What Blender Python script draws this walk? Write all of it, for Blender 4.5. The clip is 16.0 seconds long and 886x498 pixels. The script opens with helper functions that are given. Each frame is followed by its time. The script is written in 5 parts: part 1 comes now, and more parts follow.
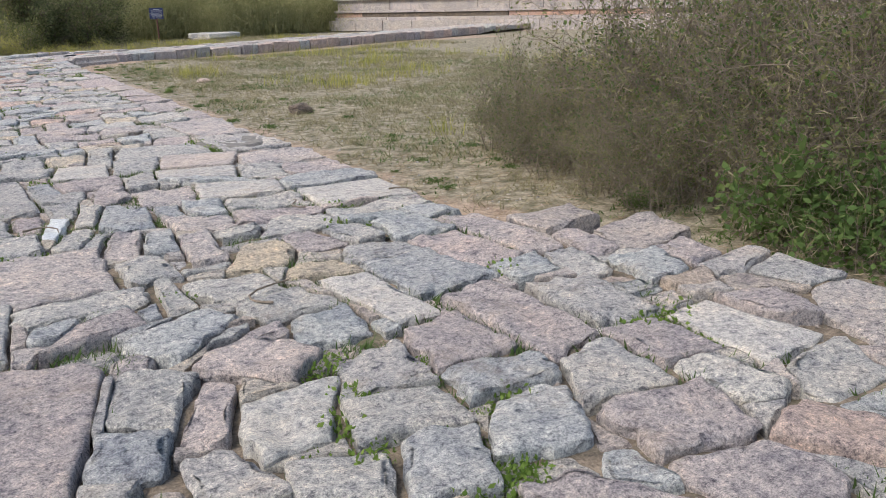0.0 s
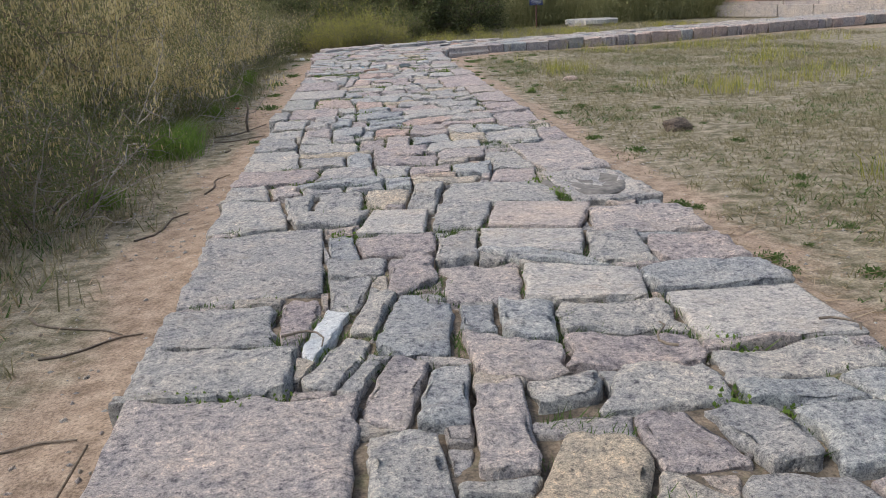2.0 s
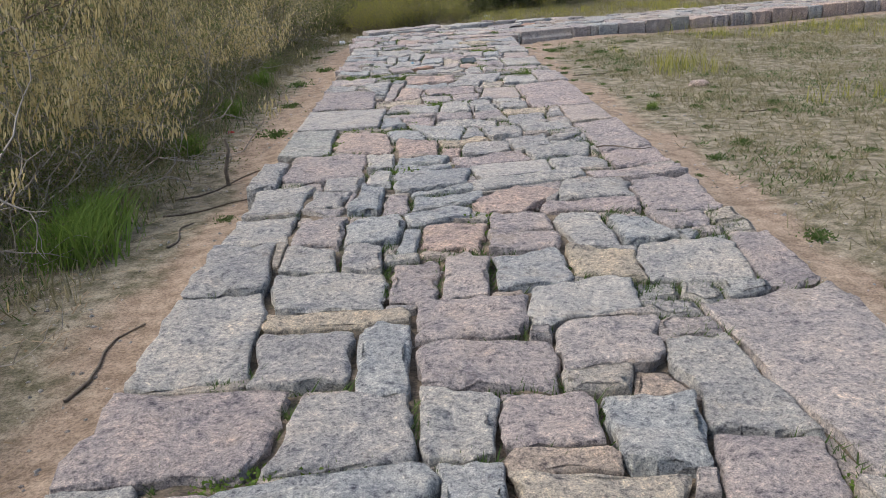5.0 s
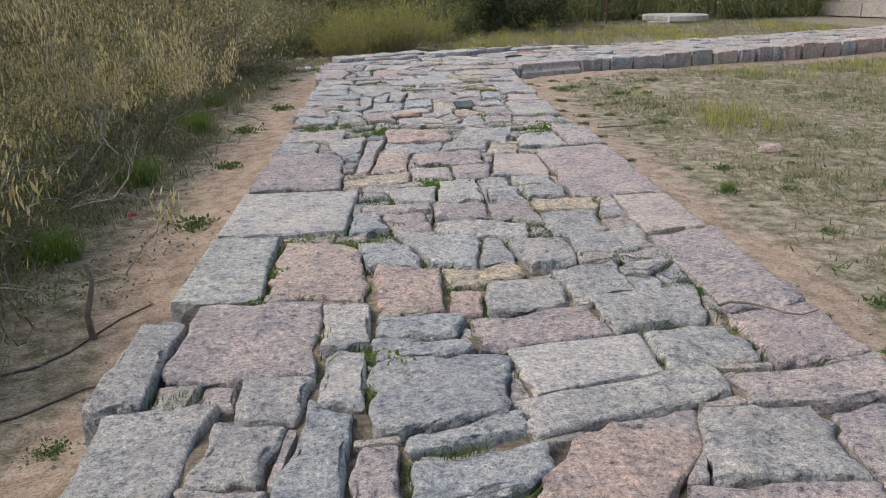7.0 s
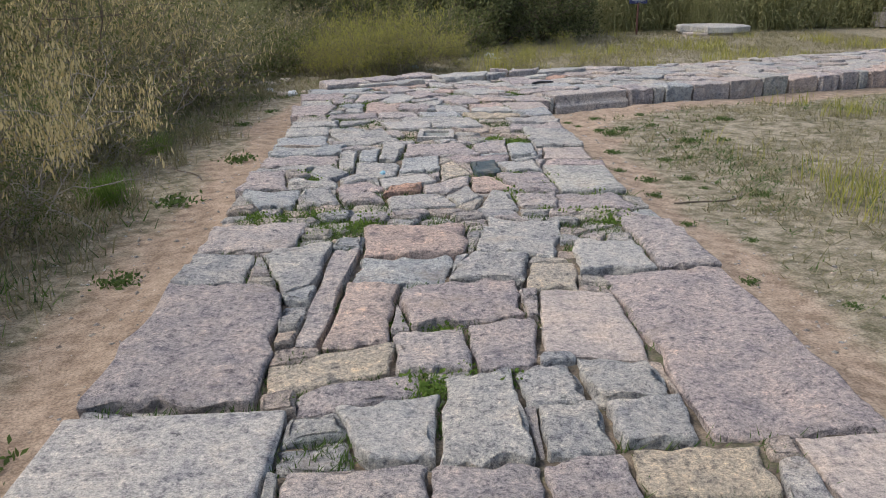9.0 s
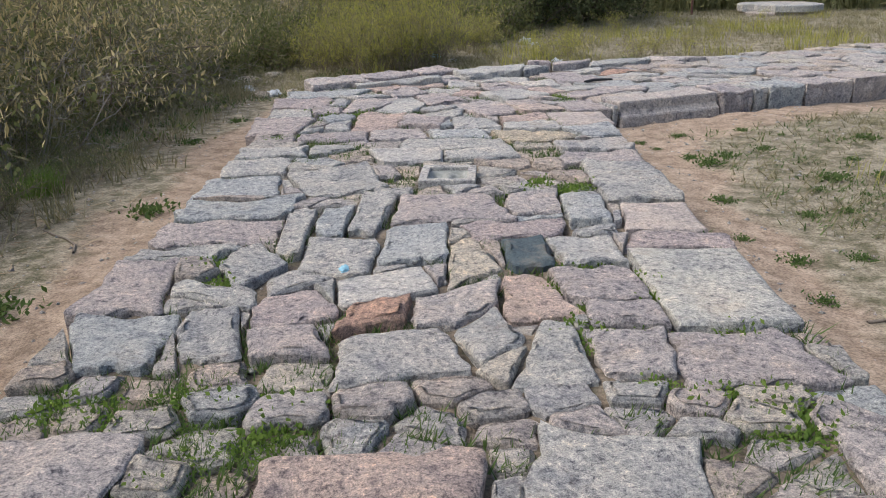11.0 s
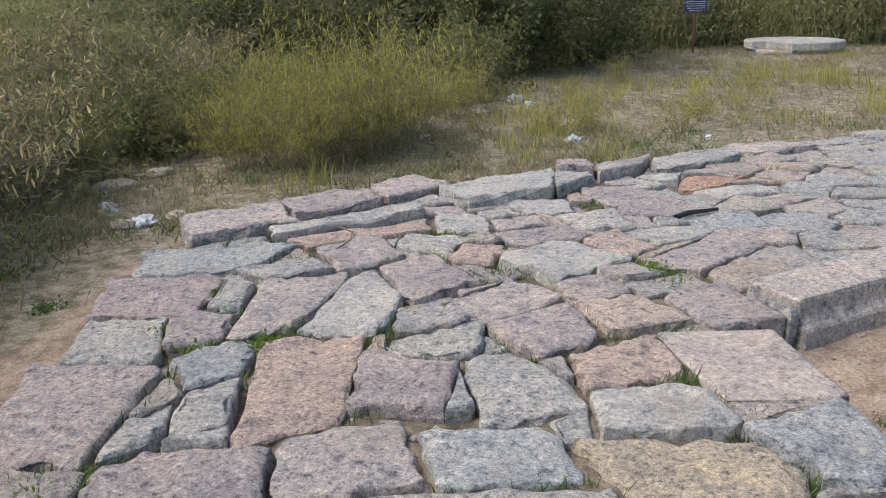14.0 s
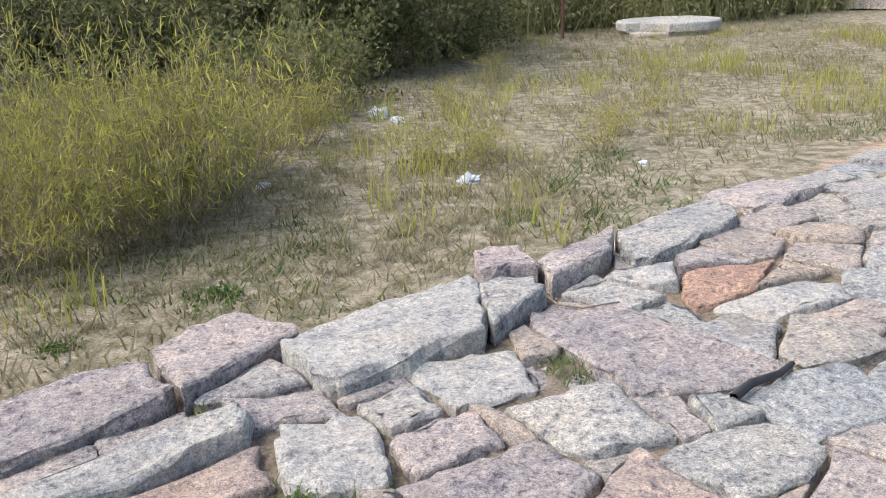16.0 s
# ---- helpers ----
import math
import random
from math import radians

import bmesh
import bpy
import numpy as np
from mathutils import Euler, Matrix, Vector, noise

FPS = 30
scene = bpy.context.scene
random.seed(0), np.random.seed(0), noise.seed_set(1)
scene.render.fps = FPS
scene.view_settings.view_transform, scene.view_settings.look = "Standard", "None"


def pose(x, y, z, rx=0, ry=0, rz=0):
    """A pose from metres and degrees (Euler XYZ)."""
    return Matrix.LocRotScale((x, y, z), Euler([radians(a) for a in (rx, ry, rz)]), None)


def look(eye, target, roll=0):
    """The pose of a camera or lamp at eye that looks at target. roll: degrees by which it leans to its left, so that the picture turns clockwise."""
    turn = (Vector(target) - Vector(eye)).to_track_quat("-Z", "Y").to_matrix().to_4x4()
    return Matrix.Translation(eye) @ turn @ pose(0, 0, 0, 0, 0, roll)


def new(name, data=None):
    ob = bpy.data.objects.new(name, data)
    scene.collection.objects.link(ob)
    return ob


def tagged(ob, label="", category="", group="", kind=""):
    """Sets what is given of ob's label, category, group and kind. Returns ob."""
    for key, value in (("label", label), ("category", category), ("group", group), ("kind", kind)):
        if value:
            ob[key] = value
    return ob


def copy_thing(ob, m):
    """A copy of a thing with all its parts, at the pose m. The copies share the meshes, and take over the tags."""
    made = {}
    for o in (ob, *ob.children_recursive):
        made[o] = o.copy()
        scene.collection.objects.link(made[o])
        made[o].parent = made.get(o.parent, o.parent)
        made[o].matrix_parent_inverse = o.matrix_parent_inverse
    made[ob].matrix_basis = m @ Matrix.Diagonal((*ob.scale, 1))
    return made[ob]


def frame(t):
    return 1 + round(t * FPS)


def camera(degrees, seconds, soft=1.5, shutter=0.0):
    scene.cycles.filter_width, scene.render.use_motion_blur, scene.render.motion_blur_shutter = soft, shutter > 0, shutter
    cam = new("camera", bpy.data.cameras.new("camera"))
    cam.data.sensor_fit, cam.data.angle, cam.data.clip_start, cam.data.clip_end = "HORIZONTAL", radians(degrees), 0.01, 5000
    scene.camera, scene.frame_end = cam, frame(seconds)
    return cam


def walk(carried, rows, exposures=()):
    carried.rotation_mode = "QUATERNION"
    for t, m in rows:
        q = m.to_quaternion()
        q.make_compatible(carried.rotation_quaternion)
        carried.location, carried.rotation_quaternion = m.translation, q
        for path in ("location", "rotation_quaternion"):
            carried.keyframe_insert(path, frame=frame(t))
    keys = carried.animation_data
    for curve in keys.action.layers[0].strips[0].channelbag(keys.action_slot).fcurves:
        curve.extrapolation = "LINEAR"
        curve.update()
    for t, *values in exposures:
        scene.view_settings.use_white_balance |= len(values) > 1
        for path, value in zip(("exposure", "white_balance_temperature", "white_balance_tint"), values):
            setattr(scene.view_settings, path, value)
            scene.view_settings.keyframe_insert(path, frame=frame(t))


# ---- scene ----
cam = camera(55.3, 16.0, 0.9)
PATH = [
    (0, (0.313, 0.131, 1.23), (1.264, 1.796, 0.661), -1.6),
    (0.5, (0.556, 0.56, 1.28), (1.253, 2.344, 0.704), -1.9),
    (1, (0.651, 0.916, 1.441), (1.151, 2.762, 0.855), -2.3),
    (1.5, (0.752, 1.359, 1.374), (1.058, 3.248, 0.793), -2.6),
    (2, (0.948, 2.037, 1.358), (1.116, 3.944, 0.779), -2.5),
    (2.5, (0.965, 2.658, 1.345), (1.074, 4.56, 0.735), -2.9),
    (3, (1.01, 3.343, 1.383), (1.067, 5.237, 0.742), -3.4),
    (3.5, (1.089, 4.047, 1.437), (1.111, 5.937, 0.784), -3.5),
    (4, (1.131, 4.802, 1.461), (1.151, 6.692, 0.809), -3.2),
    (4.2, (1.133, 5.115, 1.462), (1.15, 7.006, 0.81), -3.3),
    (6.3, (0.958, 8.201, 1.423), (1.074, 10.096, 0.793), -0.9),
    (6.5, (0.949, 8.501, 1.46), (1.074, 10.396, 0.832), -0.8),
    (7, (0.996, 9.271, 1.462), (1.108, 11.17, 0.846), -0.9),
    (7.5, (1.076, 10.04, 1.478), (1.183, 11.943, 0.874), -0.7),
    (8, (1.135, 10.771, 1.513), (1.212, 12.674, 0.903), -0.7),
    (8.5, (1.197, 11.576, 1.528), (1.259, 13.478, 0.914), -0.4),
    (9, (1.195, 12.381, 1.507), (1.282, 14.284, 0.898), -0.5),
    (9.2, (1.201, 12.664, 1.498), (1.286, 14.566, 0.885), -0.7),
    (11.3, (1.46, 15.925, 1.329), (1.467, 17.815, 0.676), -0.9),
    (11.5, (1.462, 16.214, 1.353), (1.469, 18.103, 0.698), -0.8),
    (12, (1.5, 17.022, 1.362), (1.495, 18.916, 0.718), -0.7),
    (12.5, (1.451, 17.851, 1.397), (1.469, 19.753, 0.777), -1.0),
    (13, (1.411, 18.585, 1.401), (1.448, 20.49, 0.792), -1.2),
    (13.5, (1.373, 19.267, 1.428), (1.451, 21.176, 0.837), -0.9),
    (14, (1.323, 19.884, 1.46), (1.438, 21.789, 0.863), -1.2),
    (14.5, (1.387, 20.564, 1.447), (1.511, 22.464, 0.835), -1.3),
    (15, (1.426, 21.273, 1.421), (1.593, 23.175, 0.826), -1.5),
    (15.5, (1.498, 22.013, 1.443), (1.714, 23.913, 0.859), -2.4),
    (16, (1.611, 22.735, 1.453), (2.043, 24.58, 0.813), -2.9),
]
walk(cam, [(t, look(eye, target, roll)) for t, eye, target, roll in PATH],
     exposures=((0, 0.6), (0.5, 0.35), (1, 0.3), (3.5, 0.35), (9, 0.35), (11.5, 0.6), (12, 0.8), (12.5, 0.85), (13, 0.5), (14, 0.55), (15, 0.9), (15.5, 0.9), (16, 1.05)))

# World, sun and sky: a bright hazy sky with a weak, wide sun
world = bpy.data.worlds.new("sky")
scene.world = world
world.use_nodes = True
wn = world.node_tree.nodes
sky = wn.new("ShaderNodeTexSky")
sky.sky_type, sky.sun_disc = "NISHITA", False
sky.sun_elevation, sky.sun_rotation = radians(48), radians(-60)
sky.air_density, sky.dust_density, sky.ozone_density = 1.0, 4.0, 1.0
world.node_tree.links.new(sky.outputs[0], wn["Background"].inputs[0])
wn["Background"].inputs[1].default_value = 0.15
sun = new("sun", bpy.data.lights.new("sun", "SUN"))
sun.data.energy, sun.data.angle, sun.data.color = 1.5, radians(14), (1.0, 0.97, 0.93)
sun.matrix_basis = look((-0.58, -0.33, 0.74), (0, 0, 0))

rng = np.random.default_rng(7)
rnd = random.Random(11)


# ---- materials ----
def material(name):
    m = bpy.data.materials.new(name)
    m.use_nodes = True
    return m, m.node_tree.nodes, m.node_tree.links, m.node_tree.nodes["Principled BSDF"]


def noise_at(n, l, scale, detail=4.0, rough=0.6, coords=None):
    node = n.new("ShaderNodeTexNoise")
    node.inputs["Scale"].default_value, node.inputs["Detail"].default_value = scale, detail
    node.inputs["Roughness"].default_value = rough
    if coords is not None:
        l.new(coords, node.inputs["Vector"])
    return node.outputs["Fac"]


def ramp(n, l, fac, stops):
    node = n.new("ShaderNodeValToRGB")
    els = node.color_ramp.elements
    while len(els) < len(stops):
        els.new(0.5)
    for e, (p, c) in zip(els, stops):
        e.position, e.color = p, (*c, 1)
    l.new(fac, node.inputs[0])
    return node.outputs[0]


def mixed(n, l, fac, a, b, kind="MIX"):
    node = n.new("ShaderNodeMix")
    node.data_type, node.blend_type = "RGBA", kind
    for socket, value in ((node.inputs[0], fac), (node.inputs[6], a), (node.inputs[7], b)):
        if isinstance(value, (int, float)):
            socket.default_value = value
        elif isinstance(value, tuple):
            socket.default_value = (*value, 1)
        else:
            l.new(value, socket)
    return node.outputs[2]


def math_node(n, l, op, a, b=0.0, clamp=False):
    node = n.new("ShaderNodeMath")
    node.operation, node.use_clamp = op, clamp
    for socket, value in ((node.inputs[0], a), (node.inputs[1], b)):
        if isinstance(value, (int, float)):
            socket.default_value = value
        else:
            l.new(value, socket)
    return node.outputs[0]


def bumped(n, l, bsdf, parts):
    prev = None
    for height, strength, distance in parts:
        node = n.new("ShaderNodeBump")
        node.inputs["Strength"].default_value, node.inputs["Distance"].default_value = strength, distance
        l.new(height, node.inputs["Height"])
        if prev:
            l.new(prev, node.inputs["Normal"])
        prev = node.outputs[0]
    l.new(prev, bsdf.inputs["Normal"])


def rock(name, colours, rough=1.0, speck_shade=1.0):
    """Granite: colours are a ramp over the pieces; rough scales the relief."""
    m, n, l, b = material(name)
    geo, info = n.new("ShaderNodeNewGeometry"), n.new("ShaderNodeObjectInfo")
    pos = geo.outputs["Position"]
    pick = math_node(n, l, "FRACT", math_node(n, l, "ADD", info.outputs["Random"], geo.outputs["Random Per Island"]))
    base = ramp(n, l, pick, [(i / max(1, len(colours) - 1), (c[0] * 0.82, c[1] * 0.835, c[2] * 0.83)) for i, c in enumerate(colours)])
    big = noise_at(n, l, 2.6, 5, 0.6, pos)
    mid = noise_at(n, l, 13, 7, 0.72, pos)
    hewn = noise_at(n, l, 24, 8, 0.78, pos)
    pit = noise_at(n, l, 60, 5, 0.75, pos)
    fine = noise_at(n, l, 190, 4, 0.75, pos)
    blot = noise_at(n, l, 6, 6, 0.7, pos)
    col = mixed(n, l, 1.0, base, ramp(n, l, big, [(0.30, (0.80, 0.81, 0.85)), (0.5, (1, 1, 1)), (0.7, (1.14, 1.09, 1.04))]), "MULTIPLY")
    col = mixed(n, l, 0.9 * speck_shade, col, ramp(n, l, blot, [(0.34, (0.66, 0.68, 0.74)), (0.46, (1, 1, 1)), (0.58, (1.05, 1.04, 1.02)), (0.7, (1.2, 1.14, 1.05))]), "MULTIPLY")
    # Granite speckle, plus the shade of hewn and pit hollows painted into colour.
    col = mixed(n, l, 0.95 * speck_shade, col, ramp(n, l, hewn, [(0.36, (0.38, 0.38, 0.42)), (0.44, (0.95, 0.95, 0.96)), (0.52, (1.08, 1.08, 1.07)), (0.62, (1.4, 1.38, 1.34))]), "MULTIPLY")
    col = mixed(n, l, 0.8 * speck_shade, col, ramp(n, l, pit, [(0.37, (0.32, 0.32, 0.36)), (0.445, (0.88, 0.88, 0.89)), (0.52, (1.04, 1.04, 1.04)), (0.62, (1.4, 1.37, 1.33))]), "MULTIPLY")
    col = mixed(n, l, 0.65 * speck_shade, col, ramp(n, l, fine, [(0.40, (0.4, 0.4, 0.43)), (0.5, (1, 1, 1)), (0.6, (1.42, 1.4, 1.36))]), "MULTIPLY")
    stain = ramp(n, l, noise_at(n, l, 1.9, 7, 0.75, pos), [(0.55, (0, 0, 0)), (0.68, (1, 1, 1))])
    dusty = math_node(n, l, "MULTIPLY", stain, 0.4)
    col = mixed(n, l, dusty, col, (0.40, 0.32, 0.24))
    l.new(col, b.inputs["Base Color"])
    b.inputs["Roughness"].default_value = 0.88
    b.inputs["Specular IOR Level"].default_value = 0.25
    bumped(n, l, b, [(mid, 0.5 * rough, 0.05), (hewn, 0.55 * rough + 0.06, 0.045), (pit, 0.6 * rough + 0.1, 0.016), (fine, 0.35, 0.004)])
    return m


GREY = ((0.50, 0.486, 0.465), (0.57, 0.55, 0.52), (0.46, 0.452, 0.445), (0.53, 0.505, 0.485))
ROCKS = {
    "g": rock("grey_granite", GREY),
    "p": rock("pink_granite", ((0.52, 0.46, 0.445), (0.465, 0.415, 0.41), (0.57, 0.515, 0.49), (0.50, 0.425, 0.415))),
    "b": rock("bluish_granite", ((0.44, 0.458, 0.465), (0.52, 0.53, 0.53), (0.41, 0.42, 0.435))),
    "w": rock("pale_granite", ((0.55, 0.53, 0.50), (0.51, 0.495, 0.475)), 0.85, 0.85),
    "t": rock("tan_granite", ((0.60, 0.52, 0.42), (0.57, 0.49, 0.38), (0.62, 0.55, 0.46))),
    "o": rock("salmon_granite", ((0.60, 0.47, 0.41), (0.57, 0.45, 0.40), (0.62, 0.51, 0.45))),
    "r": rock("reddish_granite", ((0.58, 0.37, 0.28), (0.54, 0.36, 0.285))),
    "n": rock("slate_blue_stone", ((0.091, 0.123, 0.138), (0.102, 0.128, 0.143)), 0.5, 0.5),
    "k": rock("dressed_grey_granite", ((0.385, 0.385, 0.364), (0.407, 0.396, 0.369)), 0.35),
    "c": rock("dressed_pale_granite", ((0.45, 0.428, 0.405), (0.475, 0.452, 0.425)), 0.45, 0.9),
    "W": rock("white_marble", ((0.74, 0.77, 0.79), (0.78, 0.80, 0.81)), 0.7, 0.5),
    "e": rock("brown_rock", ((0.19, 0.15, 0.12), (0.175, 0.14, 0.11))),
    "d": rock("dull_moulded_granite", ((0.46, 0.41, 0.385), (0.47, 0.42, 0.39)), 0.5),
    "q": rock("dressed_pink_granite", ((0.439, 0.380, 0.348), (0.460, 0.401, 0.369)), 0.35, 0.8),
}
ROCKS["B"], ROCKS["F"], ROCKS["M"] = ROCKS["g"], ROCKS["c"], ROCKS["w"]
TONES = {"W": "bright bluish-white marble", "g": "rough grey granite", "p": "rough pinkish granite", "b": "rough bluish-grey granite", "w": "pale whitish granite",
         "t": "tan weathered granite", "o": "salmon-coloured granite", "r": "reddish granite", "n": "smooth dark slate-blue stone",
         "k": "flat dressed grey granite", "c": "flat dressed pale granite", "q": "flat dressed pink granite",
         "B": "grey granite hollowed by a worn round basin", "F": "pale granite with a carved square recess", "M": "pale moulded granite block"}
MIXED = rock("mixed_granite", (GREY[0], (0.52, 0.455, 0.43), (0.44, 0.455, 0.46), (0.54, 0.48, 0.41), GREY[2], (0.53, 0.44, 0.37), (0.47, 0.43, 0.42)))


def soil_material():
    """Earth: sandy beside the paving, straw-littered farther off, with pebbles."""
    m, n, l, b = material("earth")
    geo = n.new("ShaderNodeNewGeometry")
    pos = geo.outputs["Position"]
    att = n.new("ShaderNodeAttribute")
    att.attribute_name = "sand"
    big, mid, fine = noise_at(n, l, 0.9, 5, 0.6, pos), noise_at(n, l, 7, 6, 0.7, pos), noise_at(n, l, 70, 5, 0.75, pos)
    sand = ramp(n, l, mid, [(0.38, (0.25, 0.19, 0.14)), (0.5, (0.355, 0.275, 0.207)), (0.62, (0.45, 0.355, 0.27))])
    turf = ramp(n, l, mid, [(0.38, (0.125, 0.118, 0.07)), (0.5, (0.245, 0.218, 0.158)), (0.62, (0.37, 0.33, 0.25))])
    edge = math_node(n, l, "ADD", att.outputs["Fac"], math_node(n, l, "MULTIPLY", math_node(n, l, "SUBTRACT", big, 0.5), 1.4))
    fac = ramp(n, l, edge, [(0.38, (0, 0, 0)), (0.6, (1, 1, 1))])
    col = mixed(n, l, fac, turf, sand)
    col = mixed(n, l, 0.7, col, ramp(n, l, fine, [(0.40, (0.5, 0.48, 0.46)), (0.5, (1, 1, 1)), (0.62, (1.4, 1.36, 1.32))]), "MULTIPLY")
    l.new(col, b.inputs["Base Color"])
    b.inputs["Roughness"].default_value = 0.95
    b.inputs["Specular IOR Level"].default_value = 0.15
    bumped(n, l, b, [(mid, 0.6, 0.05), (fine, 0.7, 0.012)])
    return m


def joint_dirt():
    """Damp earth, grit and moss in the joints."""
    m, n, l, b = material("joint_dirt")
    pos = n.new("ShaderNodeNewGeometry").outputs["Position"]
    mid, fine = noise_at(n, l, 9, 6, 0.7, pos), noise_at(n, l, 90, 5, 0.75, pos)
    col = ramp(n, l, mid, [(0.38, (0.10, 0.082, 0.06)), (0.5, (0.21, 0.168, 0.122)), (0.62, (0.32, 0.255, 0.185))])
    moss = ramp(n, l, noise_at(n, l, 2.6, 5, 0.7, pos), [(0.56, (0, 0, 0)), (0.66, (1, 1, 1))])
    col = mixed(n, l, math_node(n, l, "MULTIPLY", moss, 0.6), col, (0.10, 0.13, 0.045))
    col = mixed(n, l, 0.8, col, ramp(n, l, fine, [(0.36, (0.45, 0.45, 0.45)), (0.5, (1, 1, 1)), (0.68, (1.5, 1.5, 1.5))]), "MULTIPLY")
    l.new(col, b.inputs["Base Color"])
    b.inputs["Roughness"].default_value = 0.95
    bumped(n, l, b, [(mid, 0.7, 0.04), (fine, 0.8, 0.012)])
    return m


def plain(name, colour, rough=0.8, spread=0.25, scale=30, metal=0.0, relief=0.3):
    m, n, l, b = material(name)
    pos = n.new("ShaderNodeNewGeometry").outputs["Position"]
    f = noise_at(n, l, scale, 5, 0.65, pos)
    lo, hi = tuple(c * (1 - spread) for c in colour), tuple(min(1, c * (1 + spread)) for c in colour)
    l.new(ramp(n, l, f, [(0.3, lo), (0.7, hi)]), b.inputs["Base Color"])
    b.inputs["Roughness"].default_value, b.inputs["Metallic"].default_value = rough, metal
    bumped(n, l, b, [(f, relief, 0.01)])
    return m


def leafy(name, colours, through_light=0.42):
    """Leaves, blades and pods, whose colour varies from piece to piece and in drifts."""
    m, n, l, b = material(name)
    geo = n.new("ShaderNodeNewGeometry")
    drift = noise_at(n, l, 1.3, 3, 0.6, geo.outputs["Position"])
    f = math_node(n, l, "ADD", math_node(n, l, "MULTIPLY", geo.outputs["Random Per Island"], 0.65),
                  math_node(n, l, "MULTIPLY", math_node(n, l, "SUBTRACT", drift, 0.3), 0.8), True)
    col = ramp(n, l, f, [(i / (len(colours) - 1), c) for i, c in enumerate(colours)])
    l.new(col, b.inputs["Base Color"])
    b.inputs["Roughness"].default_value, b.inputs["Specular IOR Level"].default_value = 0.75, 0.2
    tr, mx = n.new("ShaderNodeBsdfTranslucent"), n.new("ShaderNodeMixShader")
    l.new(col, tr.inputs[0])
    mx.inputs[0].default_value = through_light
    l.new(b.outputs[0], mx.inputs[1])
    l.new(tr.outputs[0], mx.inputs[2])
    l.new(mx.outputs[0], n["Material Output"].inputs[0])
    return m


EARTH, DIRT = soil_material(), joint_dirt()
BARK = plain("grey_brown_bark", (0.15, 0.115, 0.085), 0.9, 0.4, 40)
DRY_TWIG = plain("dry_grey_twig", (0.19, 0.155, 0.12), 0.9, 0.4, 40)
PODS = leafy("dry_pods", ((0.36, 0.28, 0.12), (0.5, 0.41, 0.2), (0.6, 0.51, 0.28), (0.66, 0.58, 0.36)))
OLIVE = leafy("olive_leaves", ((0.07, 0.085, 0.03), (0.13, 0.15, 0.055), (0.21, 0.215, 0.085), (0.31, 0.28, 0.14)))
GREEN = leafy("green_leaves", ((0.05, 0.095, 0.028), (0.085, 0.14, 0.04), (0.12, 0.18, 0.055), (0.17, 0.21, 0.075)))
DARK = leafy("dark_leaves", ((0.05, 0.06, 0.03), (0.115, 0.132, 0.058), (0.195, 0.21, 0.095), (0.29, 0.285, 0.14)))
YELLOW = leafy("yellow_green_leaves", ((0.20, 0.21, 0.06), (0.33, 0.325, 0.08), (0.46, 0.44, 0.10), (0.43, 0.36, 0.18)))
FRESH = leafy("fresh_green_grass", ((0.10, 0.17, 0.035), (0.16, 0.25, 0.05), (0.22, 0.30, 0.07)))
PALE_TWIG = plain("pale_grey_branch", (0.30, 0.27, 0.235), 0.9, 0.35, 30)
STRAW = leafy("dry_grass", ((0.13, 0.13, 0.062), (0.22, 0.205, 0.11), (0.32, 0.285, 0.18), (0.43, 0.385, 0.265)))
REED = leafy("tall_grass", ((0.17, 0.185, 0.085), (0.27, 0.275, 0.125), (0.36, 0.35, 0.175), (0.44, 0.40, 0.25)))
LITTER = leafy("leaf_litter", ((0.14, 0.1, 0.06), (0.25, 0.185, 0.115), (0.35, 0.27, 0.18), (0.43, 0.36, 0.26)), 0.1)


# ---- building helpers ----
def mesh_of(name, verts, faces, mat, smooth=False):
    me = bpy.data.meshes.new(name)
    me.from_pydata([tuple(v) for v in verts], [], [tuple(f) for f in faces])
    me.materials.append(mat)
    if smooth:
        me.polygons.foreach_set("use_smooth", [True] * len(me.polygons))
    me.update()
    return me


def fast_mesh(name, verts, faces, mat, smooth=False):
    """A mesh from arrays: verts (n, 3), faces (m, 3 or 4)."""
    me = bpy.data.meshes.new(name)
    k = faces.shape[1]
    me.vertices.add(len(verts))
    me.vertices.foreach_set("co", np.asarray(verts, np.float32).ravel())
    me.loops.add(faces.size)
    me.loops.foreach_set("vertex_index", np.asarray(faces, np.int32).ravel())
    me.polygons.add(len(faces))
    me.polygons.foreach_set("loop_start", np.arange(0, faces.size, k, dtype=np.int32))
    if smooth:
        me.polygons.foreach_set("use_smooth", np.ones(len(faces), bool))
    me.materials.append(mat)
    me.update(calc_edges=True)
    return me


def part(name, bm, mat, parent=None, label="", smooth=False):
    me = bpy.data.meshes.new(name)
    bm.to_mesh(me)
    bm.free()
    me.materials.append(mat)
    if smooth:
        me.polygons.foreach_set("use_smooth", [True] * len(me.polygons))
    ob = new(name, me)
    ob.parent = parent
    return tagged(ob, label)


def box(sx, sy, sz, at=(0, 0, 0), bevel=0.01, turn=0):
    """A bevelled block standing on at."""
    bm = bmesh.new()
    bmesh.ops.create_cube(bm, size=1, matrix=Matrix.Translation((at[0], at[1], at[2] + sz / 2)) @ pose(0, 0, 0, 0, 0, turn) @ Matrix.Diagonal((sx, sy, sz, 1)))
    if bevel:
        bmesh.ops.bevel(bm, geom=bm.edges[:], offset=bevel, segments=2, affect="EDGES", profile=0.6)
    return bm


def nz(x, y, z=0.0, s=1.0):
    return noise.noise(Vector((x * s, y * s, z * s)))


